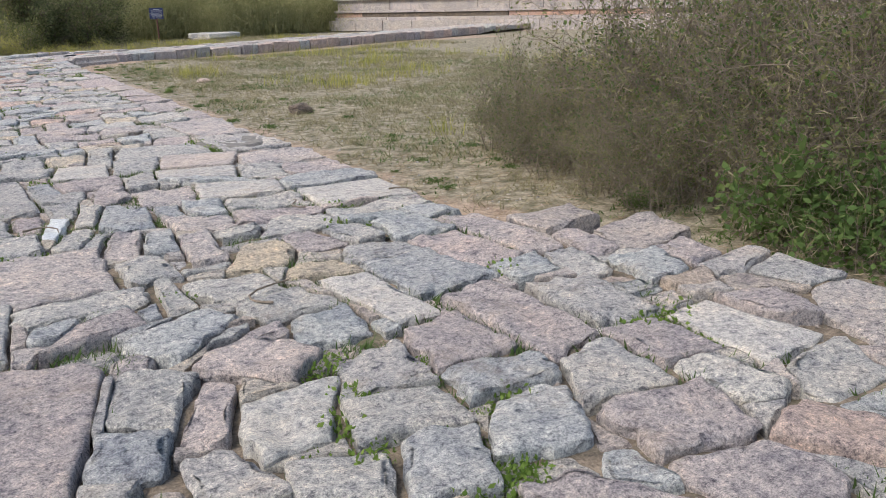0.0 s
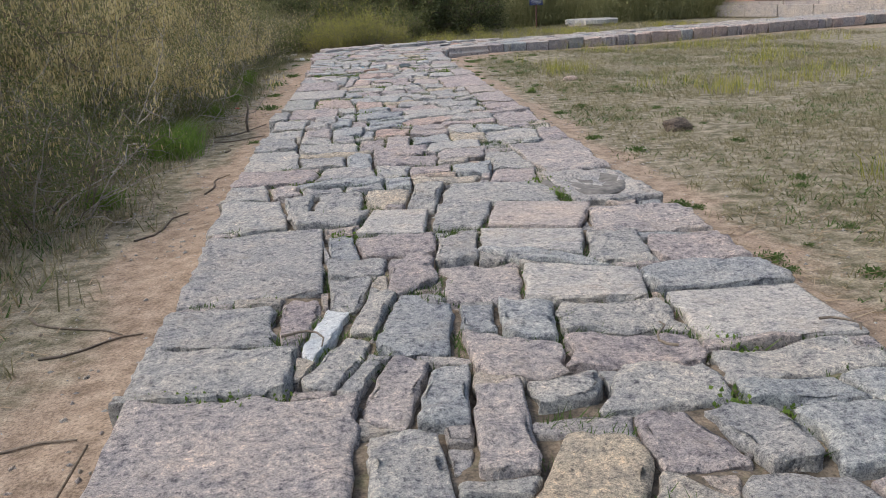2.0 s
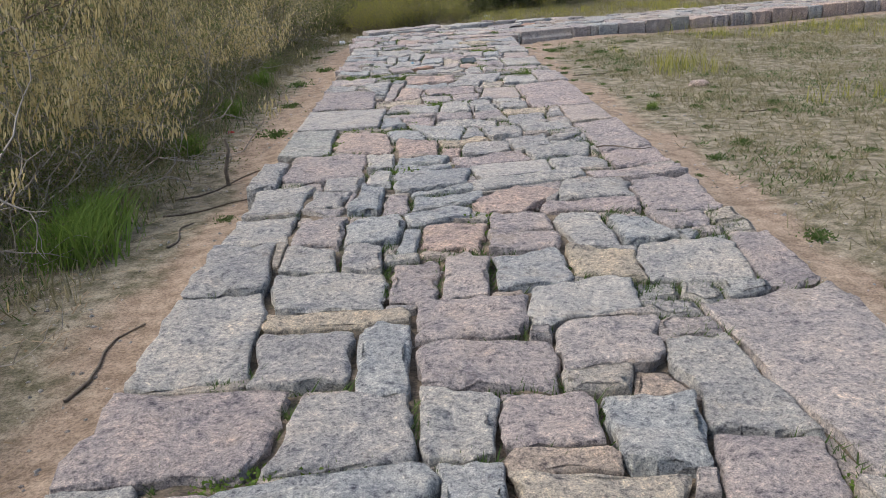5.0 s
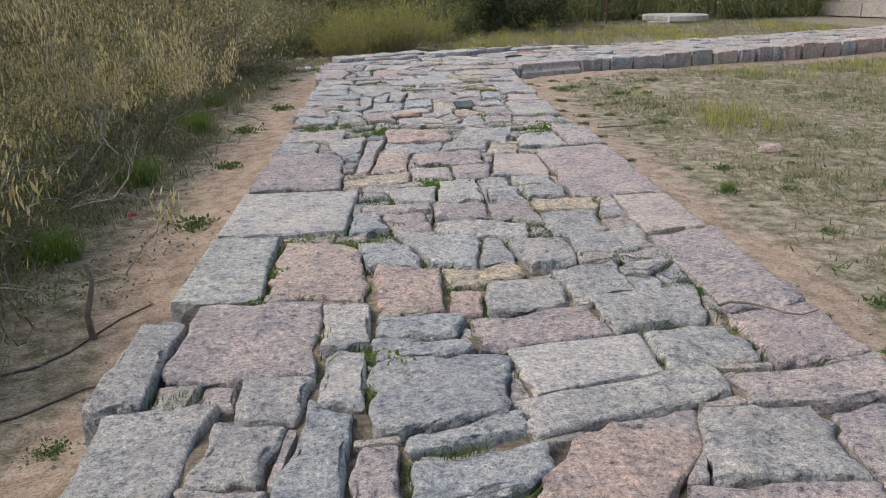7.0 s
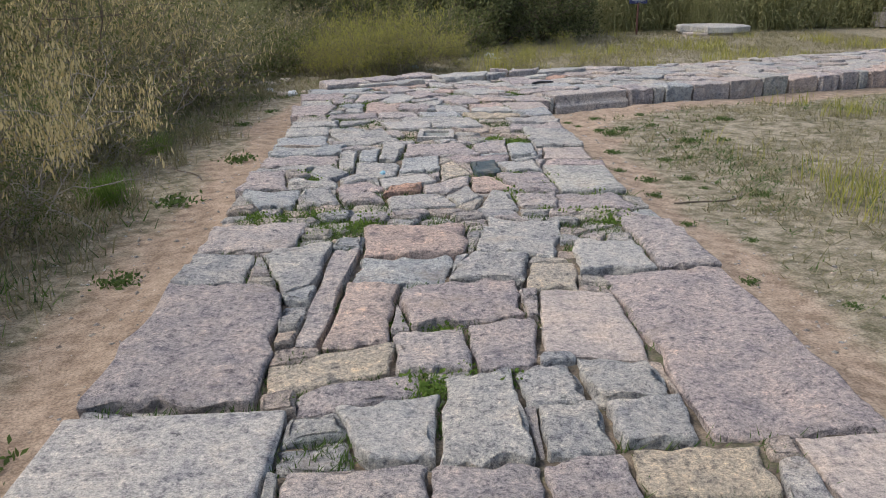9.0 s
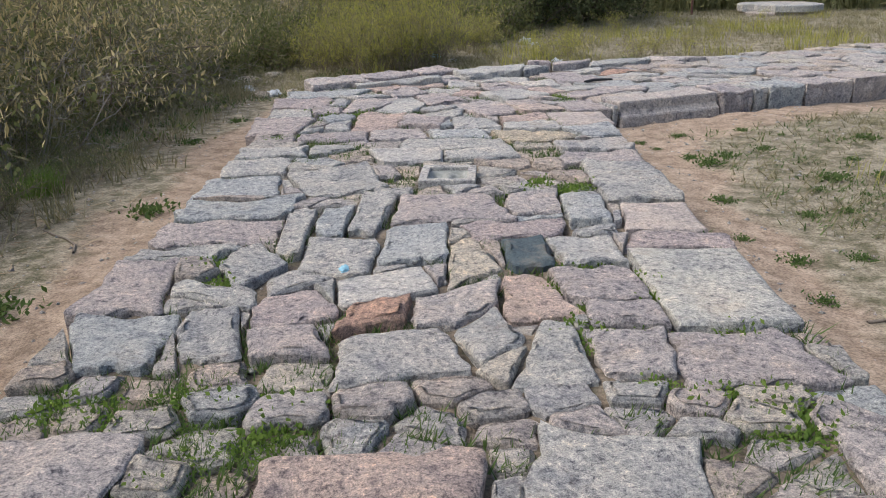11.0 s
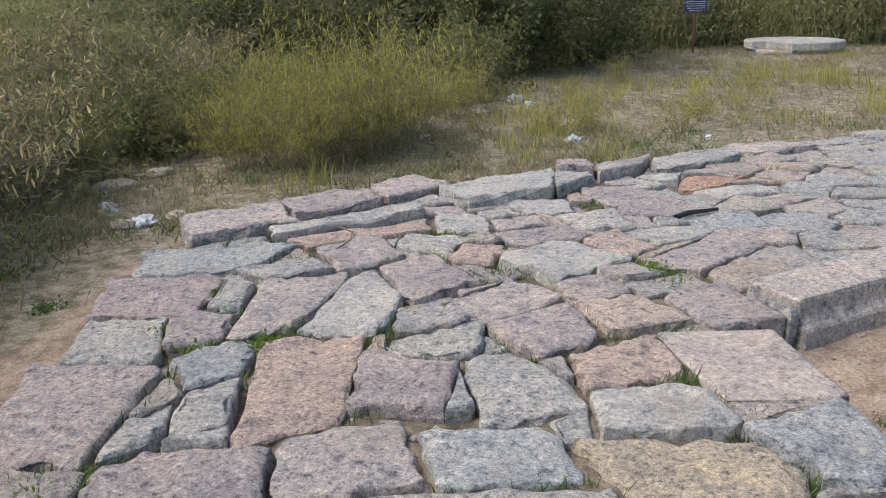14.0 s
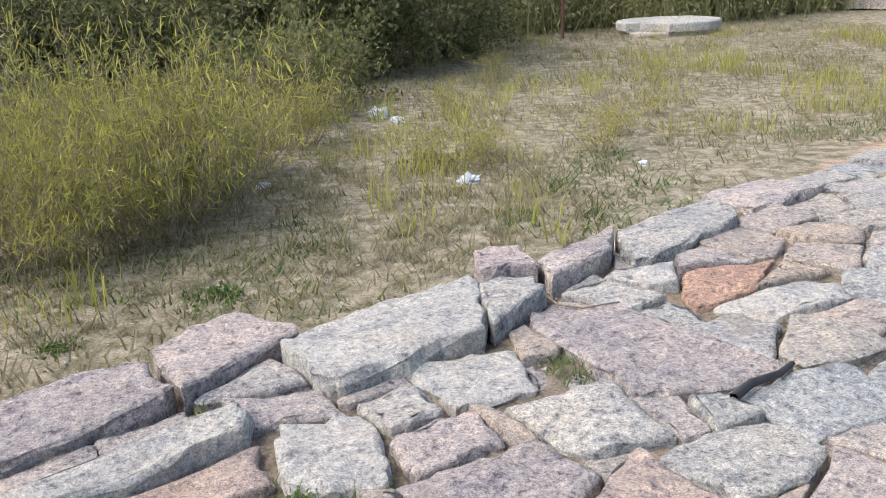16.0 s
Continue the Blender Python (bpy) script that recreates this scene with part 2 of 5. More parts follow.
# ---- the plan ----
# the path runs along y between x = 0 and 2.9; a second paved way crosses its end, turned by CROSS
CROSS = radians(25.0)
EX, EY = math.cos(CROSS), math.sin(CROSS)
NEAR, FAR = 19.83, 22.78
ROAD_END = 23.5


def along(x, y):
    return x * EX + y * EY, -x * EY + y * EX


def from_road(s, d):
    return s * EX - d * EY, s * EY + d * EX


def paved(x, y):
    """How far inside the paving a place is (negative: outside)."""
    s, d = along(x, y)
    right = 2.9 + 0.8 * max(0.0, min(1.0, (4.2 - y) / 1.5))
    a = min(x + 0.03, right - x, y + 6.0, 24.0 - y)
    b = min(d - NEAR, FAR - d, x + 0.03, ROAD_END + 12.5 - s)
    return max(a, b)


def ground_z(x, y):
    """The earth: lower than the paving, uneven, falling a little to the north."""
    z = -0.27 + 0.035 * nz(x, y, 0, 0.5) + 0.02 * nz(x, y, 3, 1.9)
    z -= 0.13 * max(0.0, min(1.0, (y - 28) / 14))
    z += 0.11 * math.exp(-((x - 4.8) ** 2 / 6 + (y - 23.3) ** 2 / 5))
    p = paved(x, y)
    z += 0.09 * max(0.0, min(1.0, 1 + p / 0.5)) * (0.6 + 0.8 * nz(x, y, 7, 0.8)) * (1 if y < 22 else 0.3)
    if p > -0.05:
        z = min(z, -0.2)
    return z


def make_ground():
    def axis(lo, hi, step, reach):
        mids = list(np.arange(lo, hi + 1e-6, step))
        out = [hi + (reach - hi) * (i / 14) ** 2.2 for i in range(1, 15)]
        low = [lo - (reach + lo) * (i / 14) ** 2.2 for i in range(14, 0, -1)]
        return low + mids + out
    xs, ys = axis(-4.0, 12.0, 0.16, 900.0), axis(-3.0, 34.0, 0.2, 900.0)
    verts, sand = [], []
    for y in ys:
        for x in xs:
            verts.append((x, y, ground_z(x, y)))
            p = paved(x, y)
            w = (0.85 if y < 24 else 0.7) + 0.3 * nz(x, y, 1, 0.35)
            s = max(0.0, min(1.0, 1.25 + p / w))
            sand.append(s)
    n = len(xs)
    faces = [(j * n + i, j * n + i + 1, (j + 1) * n + i + 1, (j + 1) * n + i) for j in range(len(ys) - 1) for i in range(n - 1)]
    me = mesh_of("ground", verts, faces, EARTH, True)
    me.attributes.new("sand", "FLOAT", "POINT").data.foreach_set("value", sand)
    return tagged(new("ground", me), "sandy earth with dry grass beside the stone paving", "ground", kind="structure")


ground = make_ground()


def make_bed():
    """Earth packed between the paving stones."""
    verts, faces, index = [], [], {}
    step = 0.07
    for i in range(-2, 424):
        for j in range(-16, 553):
            x, y = i * step, j * step
            if paved(x, y) > 0.10:
                index[i, j] = len(verts)
                verts.append((x, y, min(-0.026, -0.046 + 0.03 * nz(x, y, 5, 2.3) + 0.035 * nz(x, y, 9, 6.0))))
    for (i, j), a in index.items():
        b, c, d = index.get((i + 1, j)), index.get((i + 1, j + 1)), index.get((i, j + 1))
        if b is not None and c is not None and d is not None:
            faces.append((a, b, c, d))
    me = mesh_of("pavement", verts, faces, DIRT, True)
    return tagged(new("pavement", me), "old path of uneven granite slabs set in earth", "pavement", kind="structure")


pavement = make_bed()
QUADS = []
GROW = 0.04


def ring_stone(outline, centre, depth, relief, dish=0.0, seed=0.0):
    """One stone from its outline round centre: broken sides, a narrow chipped edge, an uneven top."""
    n = len(outline)
    small = min(math.hypot(*p) for p in outline)
    rings = [(0.02, -depth, 1), (0.0, -0.5 * depth, 1), (0.0, -0.05, 1), (0.001, -0.013, 1), (min(0.008, 0.15 * small), -0.002, 1),
             (min(0.03, 0.35 * small), 0.0, 1), (0.0, 0.0, 0.78), (0.0, 0.0, 0.60), (0.0, 0.0, 0.42), (0.0, 0.0, 0.24), (0.0, 0.0, 0.1)]
    verts, faces = [], []
    for k, (inset, z, f) in enumerate(rings):
        for x, y in outline:
            far = math.hypot(x, y) + 1e-6
            g = f * (1 - inset / far)
            wx, wy = centre[0] + x * g, centre[1] + y * g
            up = z
            if k < 4:
                g *= 1 + min(0.06, 0.017 / far) * (nz(wx, wy, z * 14 + seed, 9.0) + nz(wx, wy, z * 30 + seed, 21.0))
            if k >= 3:
                up += relief * (nz(wx, wy, seed, 2.6) + 0.8 * nz(wx, wy, seed + 4, 7.0) + 0.6 * nz(wx, wy, seed + 8, 17.0))
            if k in (3, 4):
                up -= 0.7 * relief * max(0.0, nz(wx, wy, seed + 6, 12.0) + 0.15)
            if k >= 5 and dish:
                up -= dish * max(0.0, 1 - (f / 0.75) ** 4)
            verts.append((x * g, y * g, up))
    for k in range(len(rings) - 1):
        for i in range(n):
            a, b = k * n + i, k * n + (i + 1) % n
            faces.append((a, b, b + n, a + n))
    top = (len(rings) - 1) * n
    verts.append((0, 0, relief * nz(*centre, seed, 2.6) - dish))
    faces += [(top + i, top + (i + 1) % n, len(verts) - 1) for i in range(n)]
    return verts, faces, [k >= 4 for k in range(len(rings) - 1) for _ in range(n)] + [True] * n


def worn(corners, centre, rough, per=4, seed=0.0):
    """An outline through the corners, with rounded corners and wavering sides."""
    out, n = [], len(corners)
    for i in range(n):
        p0, p1, p2 = (Vector(corners[(i + k) % n]) for k in (-1, 0, 1))
        a, b = (p0 - p1), (p2 - p1)
        ra = min(0.008 + 0.018 * rough, 0.3 * a.length)
        rb = min(0.008 + 0.018 * rough, 0.3 * b.length)
        pa, pb = p1 + a.normalized() * ra, p1 + b.normalized() * rb
        out += [pa, p1 * 0.62 + (pa + pb) * 0.19, pb]
        q = p2 - b.normalized() * min(0.008 + 0.018 * rough, 0.3 * b.length)
        out += [pb.lerp(q, k / per) for k in range(1, per)]
    res = []
    for p in out:
        gx, gy = centre[0] + p.x, centre[1] + p.y
        far = p.length + 1e-6
        w = 1 + min(0.16, rough * 0.055 / far) * (0.7 * nz(gx, gy, seed, 4.5) + 0.85 * nz(gx, gy, seed + 2, 12.0) + 0.3 * nz(gx, gy, seed + 5, 30.0))
        res.append((p.x * w, p.y * w))
    return res


LAID = []


def quad_of(x, y, wide, deep, turn, skew, taper):
    u = Vector((math.cos(radians(turn)), math.sin(radians(turn)))) * wide / 2
    v = Vector((-math.sin(radians(turn + skew)), math.cos(radians(turn + skew)))) * deep / 2
    corners = [-u * (1 - taper) - v, u * (1 - taper) - v, u * (1 + taper) + v, -u * (1 + taper) + v]
    return [(x + c.x, y + c.y) for c in corners]


def stone(x, y, wide, deep, turn=0, skew=0, taper=0.0, tone="g", up=0.0, name="paving_stone"):
    """Note one stone: its middle, size along and across its turn, skew and taper, its kind of rock and its rise."""
    LAID.append((quad_of(x, y, wide, deep, turn, skew, taper),
                 quad_of(x, y, wide + 2 * GROW, deep + 2 * GROW, turn, skew, taper), tone, up, name))


def clip(poly, nx, ny, c):
    """Keep the part of a polygon where nx*x + ny*y <= c."""
    out = []
    for k, p in enumerate(poly):
        q = poly[(k + 1) % len(poly)]
        dp, dq = nx * p[0] + ny * p[1] - c, nx * q[0] + ny * q[1] - c
        if dp <= 0:
            out.append(p)
        if dp * dq < 0:
            t = dp / (dp - dq)
            out.append((p[0] + t * (q[0] - p[0]), p[1] + t * (q[1] - p[1])))
    return out


def parting(a, b):
    """The line that best parts two quads: its normal from a to b, and its offset half-way between them."""
    best = None
    for one, two, sign in ((a, b, 1), (b, a, -1)):
        for k in range(len(one)):
            (ax, ay), (bx, by) = one[k], one[(k + 1) % len(one)]
            ln = math.hypot(bx - ax, by - ay) + 1e-9
            nx, ny = (by - ay) / ln, -(bx - ax) / ln
            own = max(nx * p[0] + ny * p[1] for p in one)
            other = min(nx * p[0] + ny * p[1] for p in two)
            if best is None or other - own > best[0]:
                best = (other - own, sign * nx, sign * ny, sign * (own + other) / 2)
    return best


def tidy(poly, least=0.025):
    """Drop corners that lie too close to the one before."""
    out = []
    for p in poly:
        if not out or math.hypot(p[0] - out[-1][0], p[1] - out[-1][1]) > least:
            out.append(p)
    if len(out) > 3 and math.hypot(out[0][0] - out[-1][0], out[0][1] - out[-1][1]) < least:
        out.pop()
    return out


def lay_stones():
    """Fit the stones to one another with narrow joints and build them."""
    blocks = list(QUADS)
    mids = [(sum(p[0] for p in q[0]) / 4, sum(p[1] for p in q[0]) / 4) for q in LAID]
    for k, (quad, grown, tone, up, name) in enumerate(LAID):
        (mx, my), poly = mids[k], grown
        for m, other in enumerate(LAID):
            if m != k and abs(mids[m][0] - mx) < 1.5 and abs(mids[m][1] - my) < 1.5:
                gap, nx, ny, c = parting(quad, other[0])
                if gap < 2 * GROW + 0.02:
                    poly = clip(poly, nx, ny, c - rnd.uniform(0.007, 0.018))
        for q in blocks:
            gap, nx, ny, c = parting(quad, q)
            if gap < 2 * GROW:
                poly = clip(poly, nx, ny, c + gap / 2 - 0.012)
        xs = [p[0] for p in quad]
        if my < 22.5 and mx < 3:
            poly = clip(poly, -1, 0, max(0.02, 0.5 * (0.02 - min(xs))))
            if my > 4.3:
                poly = clip(poly, 1, 0, max(2.9, 0.5 * (2.9 + max(xs))))
        elif my > 22.5:
            ds = [along(*p)[1] for p in quad]
            poly = clip(clip(poly, EY, -EX, -min(NEAR, min(ds))), -EY, EX, max(FAR, max(ds)))
        poly = tidy(poly)
        if len(poly) < 3:
            continue
        area = 0.5 * sum(poly[i][0] * poly[(i + 1) % len(poly)][1] - poly[(i + 1) % len(poly)][0] * poly[i][1] for i in range(len(poly)))
        if area < 0.004:
            continue
        QUADS.append(poly)
        steady = min(1.0, 0.07 / area)
        x, y = sum(p[0] for p in poly) / len(poly), sum(p[1] for p in poly) / len(poly)
        flat = tone in "kcqF"
        seed = (x * 7.3 + y * 3.1) % 50
        outline = worn([(p[0] - x, p[1] - y) for p in poly], (x, y), 0.25 if flat else 1.0, 7, seed)
        verts, faces, soft = ring_stone(outline, (x, y), 0.3, 0.005 if flat else 0.021, 0.035 if tone == "B" else 0.0, seed)
        me = mesh_of(name, verts, faces, ROCKS[tone])
        me.polygons.foreach_set("use_smooth", soft)
        ob = new(name, me)
        ob.parent = pavement
        ob.matrix_basis = pose(x, y, up + rnd.uniform(-0.010, 0.016), rnd.gauss(0, 1.2) * steady, rnd.gauss(0, 1.2) * steady, 0)
        if tone not in "gpb":
            tagged(ob, TONES[tone])


# ---- paving stones ----
stone(2.03, 1.45, 0.29, 0.28, -7, 2, 0.01, "p")
stone(2.43, 1.51, 0.29, 0.30, -59, -0, -0.17, "o")
stone(1.58, 1.58, 0.27, 0.20, -14, 32, -0.31, "p")
stone(1.77, 1.65, 0.10, 0.16, -20, 6, -0.26, "b")
stone(2.05, 1.77, 0.36, 0.29, -8, -1, 0.10, "p")
stone(2.77, 1.77, 0.32, 0.24, 2, -27, -0.07, "g")
stone(2.41, 1.91, 0.17, 0.31, -24, 23, -0.09, "g")
stone(1.32, 1.94, 0.22, 0.24, -17, -3, -0.03, "b")
stone(1.72, 2.01, 0.23, 0.35, -19, -13, -0.11, "b")
stone(1.06, 2.02, 0.24, 0.22, -14, 9, -0.02, "g")
stone(2.12, 2.19, 0.26, 0.33, -10, -6, -0.20, "g")
stone(2.80, 2.20, 0.25, 0.50, 8, -6, -0.21, "c")
stone(0.81, 2.20, 0.15, 0.26, -5, 13, -0.07, "g")
stone(2.44, 2.24, 0.22, 0.33, -1, -1, -0.08, "p")
stone(3.10, 2.30, 0.17, 0.26, -22, 13, 0.13, "p")
stone(1.40, 2.31, 0.30, 0.31, -6, -6, -0.04, "g")
stone(1.78, 2.35, 0.35, 0.25, 1, -7, 0.07, "b")
stone(1.07, 2.43, 0.25, 0.35, 5, -25, 0.20, "w")
stone(0.60, 2.47, 0.22, 0.25, -25, 9, -0.01, "b")
stone(1.47, 2.61, 0.27, 0.30, 19, -23, 0.00, "g")
stone(0.86, 2.64, 0.12, 0.37, -47, 23, -0.17, "p")
stone(1.81, 2.69, 0.31, 0.39, 16, -20, -0.08, "p")
stone(2.16, 2.74, 0.27, 0.74, 19, -17, -0.03, "p")
stone(2.52, 2.77, 0.25, 0.51, -10, 9, -0.08, "g")
stone(0.39, 2.79, 0.29, 0.89, -19, 8, 0.19, "p")
stone(0.73, 2.80, 0.20, 0.38, -19, 3, 0.15, "g")
stone(1.13, 2.93, 0.34, 0.28, -49, 9, -0.11, "p")
stone(3.07, 2.96, 0.22, 0.28, 3, -19, 0.18, "b")
stone(3.38, 3.05, 0.18, 0.26, 9, -16, 0.05, "p")
stone(1.45, 3.12, 0.26, 0.27, -9, 2, -0.06, "b")
stone(1.22, 3.12, 0.18, 0.21, -9, -24, -0.57, "p")
stone(2.81, 3.23, 0.22, 0.41, 3, -18, 0.10, "g")
stone(1.12, 3.23, 0.07, 0.14, 24, -62, -0.23, "g")
stone(2.56, 3.25, 0.27, 0.25, 4, -10, -0.00, "b")
stone(1.78, 3.29, 0.17, 0.56, 4, 1, 0.08, "c")
stone(0.98, 3.36, 0.21, 0.36, -56, 4, -0.06, "b")
stone(1.40, 3.43, 0.30, 0.32, -67, -8, 0.14, "g")
stone(2.14, 3.47, 0.40, 0.49, 3, 3, -0.03, "b")
stone(3.05, 3.48, 0.21, 0.36, 14, -20, 0.00, "p")
stone(0.68, 3.55, 0.38, 0.18, 23, -42, -0.21, "p")
stone(0.52, 3.62, 0.09, 0.14, -1, -11, 0.02, "b")
stone(0.90, 3.66, 0.09, 0.09, 14, 1, 0.19, "b")
stone(2.49, 3.72, 0.30, 0.54, 5, 1, -0.05, "p")
stone(0.22, 3.76, 0.29, 0.56, -2, 1, 0.15, "w")
stone(1.31, 3.78, 0.33, 0.31, -12, 20, 0.10, "g")
stone(1.72, 3.81, 0.26, 0.24, -14, 4, -0.34, "t")
stone(1.02, 3.82, 0.11, 0.41, 10, -10, -0.22, "g")
stone(0.68, 3.89, 0.48, 0.21, 11, 3, 0.01, "g")
stone(2.83, 3.90, 0.22, 0.83, -7, 10, -0.05, "p")
stone(2.12, 3.94, 0.32, 0.26, -5, -6, -0.17, "g")
stone(1.56, 4.16, 0.27, 0.34, -24, -2, -0.01, "t")
stone(2.44, 4.26, 0.33, 0.31, 1, 3, -0.10, "b")
stone(1.00, 4.32, 0.19, 0.43, -2, -0, -0.09, "g")
stone(2.12, 4.32, 0.25, 0.29, 1, 11, 0.07, "g")
stone(1.88, 4.33, 0.26, 0.27, -6, 8, -0.07, "p")
stone(0.48, 4.46, 0.79, 0.71, -6, 6, 0.03, "p")
stone(1.34, 4.49, 0.19, 0.49, -2, -4, -0.07, "p")
stone(2.72, 4.52, 0.24, 0.28, 5, 4, 0.05, "b")
stone(2.37, 4.55, 0.35, 0.16, -7, -3, -0.05, "b")
stone(1.96, 4.69, 0.36, 0.26, -1, -14, -0.19, "g")
stone(1.18, 4.74, 0.16, 0.39, 11, -20, -0.15, "b")
stone(1.59, 4.75, 0.25, 0.15, 13, -14, -0.03, "g")
stone(2.50, 4.82, 0.55, 0.22, 4, 5, -0.02, "g")
stone(1.00, 4.85, 0.19, 0.42, -42, 26, -0.12, "p")
stone(0.87, 4.93, 0.07, 0.26, 2, -23, -0.12, "g")
stone(1.96, 5.04, 0.52, 0.28, -5, -6, 0.02, "p")
stone(1.48, 5.04, 0.32, 0.32, -25, 18, 0.20, "p")
stone(0.34, 5.12, 0.59, 0.40, -11, 12, 0.02, "g")
stone(0.79, 5.14, 0.10, 0.46, -12, -5, -0.18, "g")
stone(0.71, 5.43, 0.09, 0.46, -29, 14, 0.15, "W")
stone(1.15, 5.43, 0.25, 0.60, -19, 9, -0.06, "b")
stone(1.61, 5.44, 0.22, 0.39, -15, 8, 0.07, "b")
stone(1.39, 5.46, 0.11, 0.23, 7, -6, 0.08, "b")
stone(0.28, 5.57, 0.47, 0.38, -1, 6, -0.05, "g")
stone(0.92, 5.64, 0.12, 0.48, -38, 25, 0.06, "g")
stone(0.60, 5.67, 0.12, 0.40, -22, 16, -0.13, "p")
stone(2.59, 5.34, 0.67, 0.55, -3, 2, -0.01, "c")
stone(2.00, 5.40, 0.50, 0.31, -8, 1, -0.04, "g")
stone(2.59, 5.81, 0.63, 0.35, -2, 2, -0.04, "b")
stone(1.94, 5.81, 0.56, 0.44, -11, 0, 0.02, "c")
stone(0.82, 5.91, 0.18, 0.41, -14, 12, 0.31, "g")
stone(1.43, 5.96, 0.44, 0.50, -5, 3, 0.01, "p")
stone(1.89, 6.20, 0.49, 0.43, -23, 62, -0.04, "b")
stone(1.17, 6.20, 0.30, 0.37, 41, -31, -0.29, "p")
stone(2.67, 6.25, 0.43, 0.46, 5, -11, 0.11, "p")
stone(0.85, 6.28, 0.29, 0.31, -7, 3, 0.06, "g")
stone(2.29, 6.35, 0.32, 0.47, -6, -3, -0.10, "g")
stone(0.36, 6.52, 0.68, 1.16, 7, -5, -0.02, "g")
stone(1.43, 6.52, 0.23, 0.43, 8, -15, 0.01, "g")
stone(1.87, 6.60, 0.58, 0.44, -18, 3, 0.02, "c")
stone(1.11, 6.65, 0.40, 0.40, -7, 1, 0.03, "p")
stone(0.80, 6.70, 0.13, 0.47, 1, 8, 0.11, "b")
stone(2.62, 6.84, 0.59, 0.53, -7, 6, -0.05, "p")
stone(2.01, 7.13, 0.60, 0.61, -17, -1, 0.07, "q")
stone(1.11, 7.20, 0.42, 0.59, -12, 3, -0.06, "c")
stone(1.53, 7.27, 0.35, 0.59, -7, -4, 0.05, "g")
stone(0.68, 7.38, 0.46, 0.32, -6, 5, 0.05, "g")
stone(0.16, 7.63, 0.48, 0.79, -7, 14, -0.05, "g")
stone(0.75, 7.74, 0.32, 0.36, -0, -0, 0.05, "g")
stone(0.47, 7.82, 0.18, 0.50, 0, 2, 0.31, "g")
stone(1.86, 7.83, 0.76, 0.57, -8, 1, -0.00, "g")
stone(1.35, 7.84, 0.21, 0.74, -8, -2, 0.02, "g")
stone(1.08, 7.88, 0.30, 0.43, -6, -1, 0.08, "t")
stone(2.57, 7.91, 0.56, 0.95, 4, 2, -0.10, "B")
stone(0.75, 8.01, 0.31, 0.17, -2, 5, 0.05, "g")
stone(0.63, 8.18, 0.29, 0.20, 6, 2, 0.05, "g")
stone(0.93, 8.22, 0.30, 0.22, 4, -2, 0.03, "g")
stone(0.35, 8.25, 0.21, 0.35, -4, 14, 0.06, "p")
stone(0.05, 8.27, 0.35, 0.45, 1, 9, 0.01, "g")
stone(1.53, 8.34, 0.45, 0.24, -5, -5, 0.10, "t")
stone(1.19, 8.34, 0.21, 0.42, -5, 4, 0.07, "b")
stone(2.09, 8.39, 0.35, 0.49, -19, 9, -0.06, "p")
stone(0.76, 8.43, 0.63, 0.21, 8, 1, 0.02, "b")
stone(1.78, 8.65, 0.28, 0.40, -7, 4, 0.07, "b")
stone(1.16, 8.80, 0.27, 0.44, -2, -0, 0.07, "g")
stone(0.80, 8.81, 0.41, 0.45, -3, 0, -0.01, "g")
stone(1.48, 8.81, 0.32, 0.31, -7, 4, -0.06, "p")
stone(0.21, 8.83, 0.72, 0.57, -0, -0, 0.10, "p")
stone(2.16, 8.96, 0.21, 0.67, 5, 4, 0.13, "g")
stone(2.60, 9.09, 0.61, 1.35, 17, -17, 0.17, "p")
stone(1.29, 9.21, 0.53, 0.37, -10, 8, 0.05, "p")
stone(1.79, 9.33, 0.42, 0.34, 2, -9, 0.05, "p")
stone(0.58, 9.33, 0.38, 0.47, -4, 6, 0.07, "g")
stone(0.90, 9.33, 0.22, 0.57, -5, 5, 0.05, "b")
stone(1.26, 9.63, 0.47, 0.39, -5, 2, 0.02, "p")
stone(0.12, 9.66, 0.47, 0.85, 8, -2, 0.05, "g")
stone(0.69, 9.72, 0.63, 0.17, -0, 5, 0.05, "t")
stone(1.75, 9.77, 0.47, 0.40, 14, -20, 0.02, "w")
stone(0.61, 10.06, 0.55, 0.45, -4, 6, 0.05, "g")
stone(1.02, 10.11, 0.24, 0.49, -0, -2, 0.04, "p")
stone(1.27, 10.13, 0.22, 0.50, -12, 6, 0.04, "p")
stone(2.78, 10.22, 0.23, 0.74, -8, 1, 0.00, "p")
stone(2.39, 10.22, 0.46, 0.51, -14, 3, 0.06, "g")
stone(1.60, 10.23, 0.38, 0.46, 10, -13, -0.03, "b")
stone(1.97, 10.25, 0.37, 0.40, -23, 18, 0.02, "t")
stone(0.06, 10.52, 0.42, 0.80, 12, -6, -0.00, "g")
stone(0.73, 10.53, 0.19, 0.50, -8, 10, -0.03, "g")
stone(0.47, 10.57, 0.28, 0.48, -7, 12, 0.04, "g")
stone(1.62, 10.65, 0.40, 0.30, -8, 0, 0.03, "p")
stone(2.27, 10.74, 0.26, 0.42, 3, 2, -0.13, "b")
stone(1.00, 10.78, 0.10, 0.46, -6, -2, -0.06, "b")
stone(1.24, 10.80, 0.34, 0.41, -8, 2, 0.02, "o")
stone(1.97, 10.83, 0.26, 0.63, 3, 2, -0.03, "g")
stone(2.54, 10.91, 0.23, 0.25, -0, 4, 0.16, "p")
stone(0.78, 10.91, 0.29, 0.53, 8, -10, -0.01, "b")
stone(0.48, 10.94, 0.28, 0.55, 0, 1, 0.05, "p")
stone(1.63, 10.98, 0.33, 0.32, -7, -1, -0.01, "p")
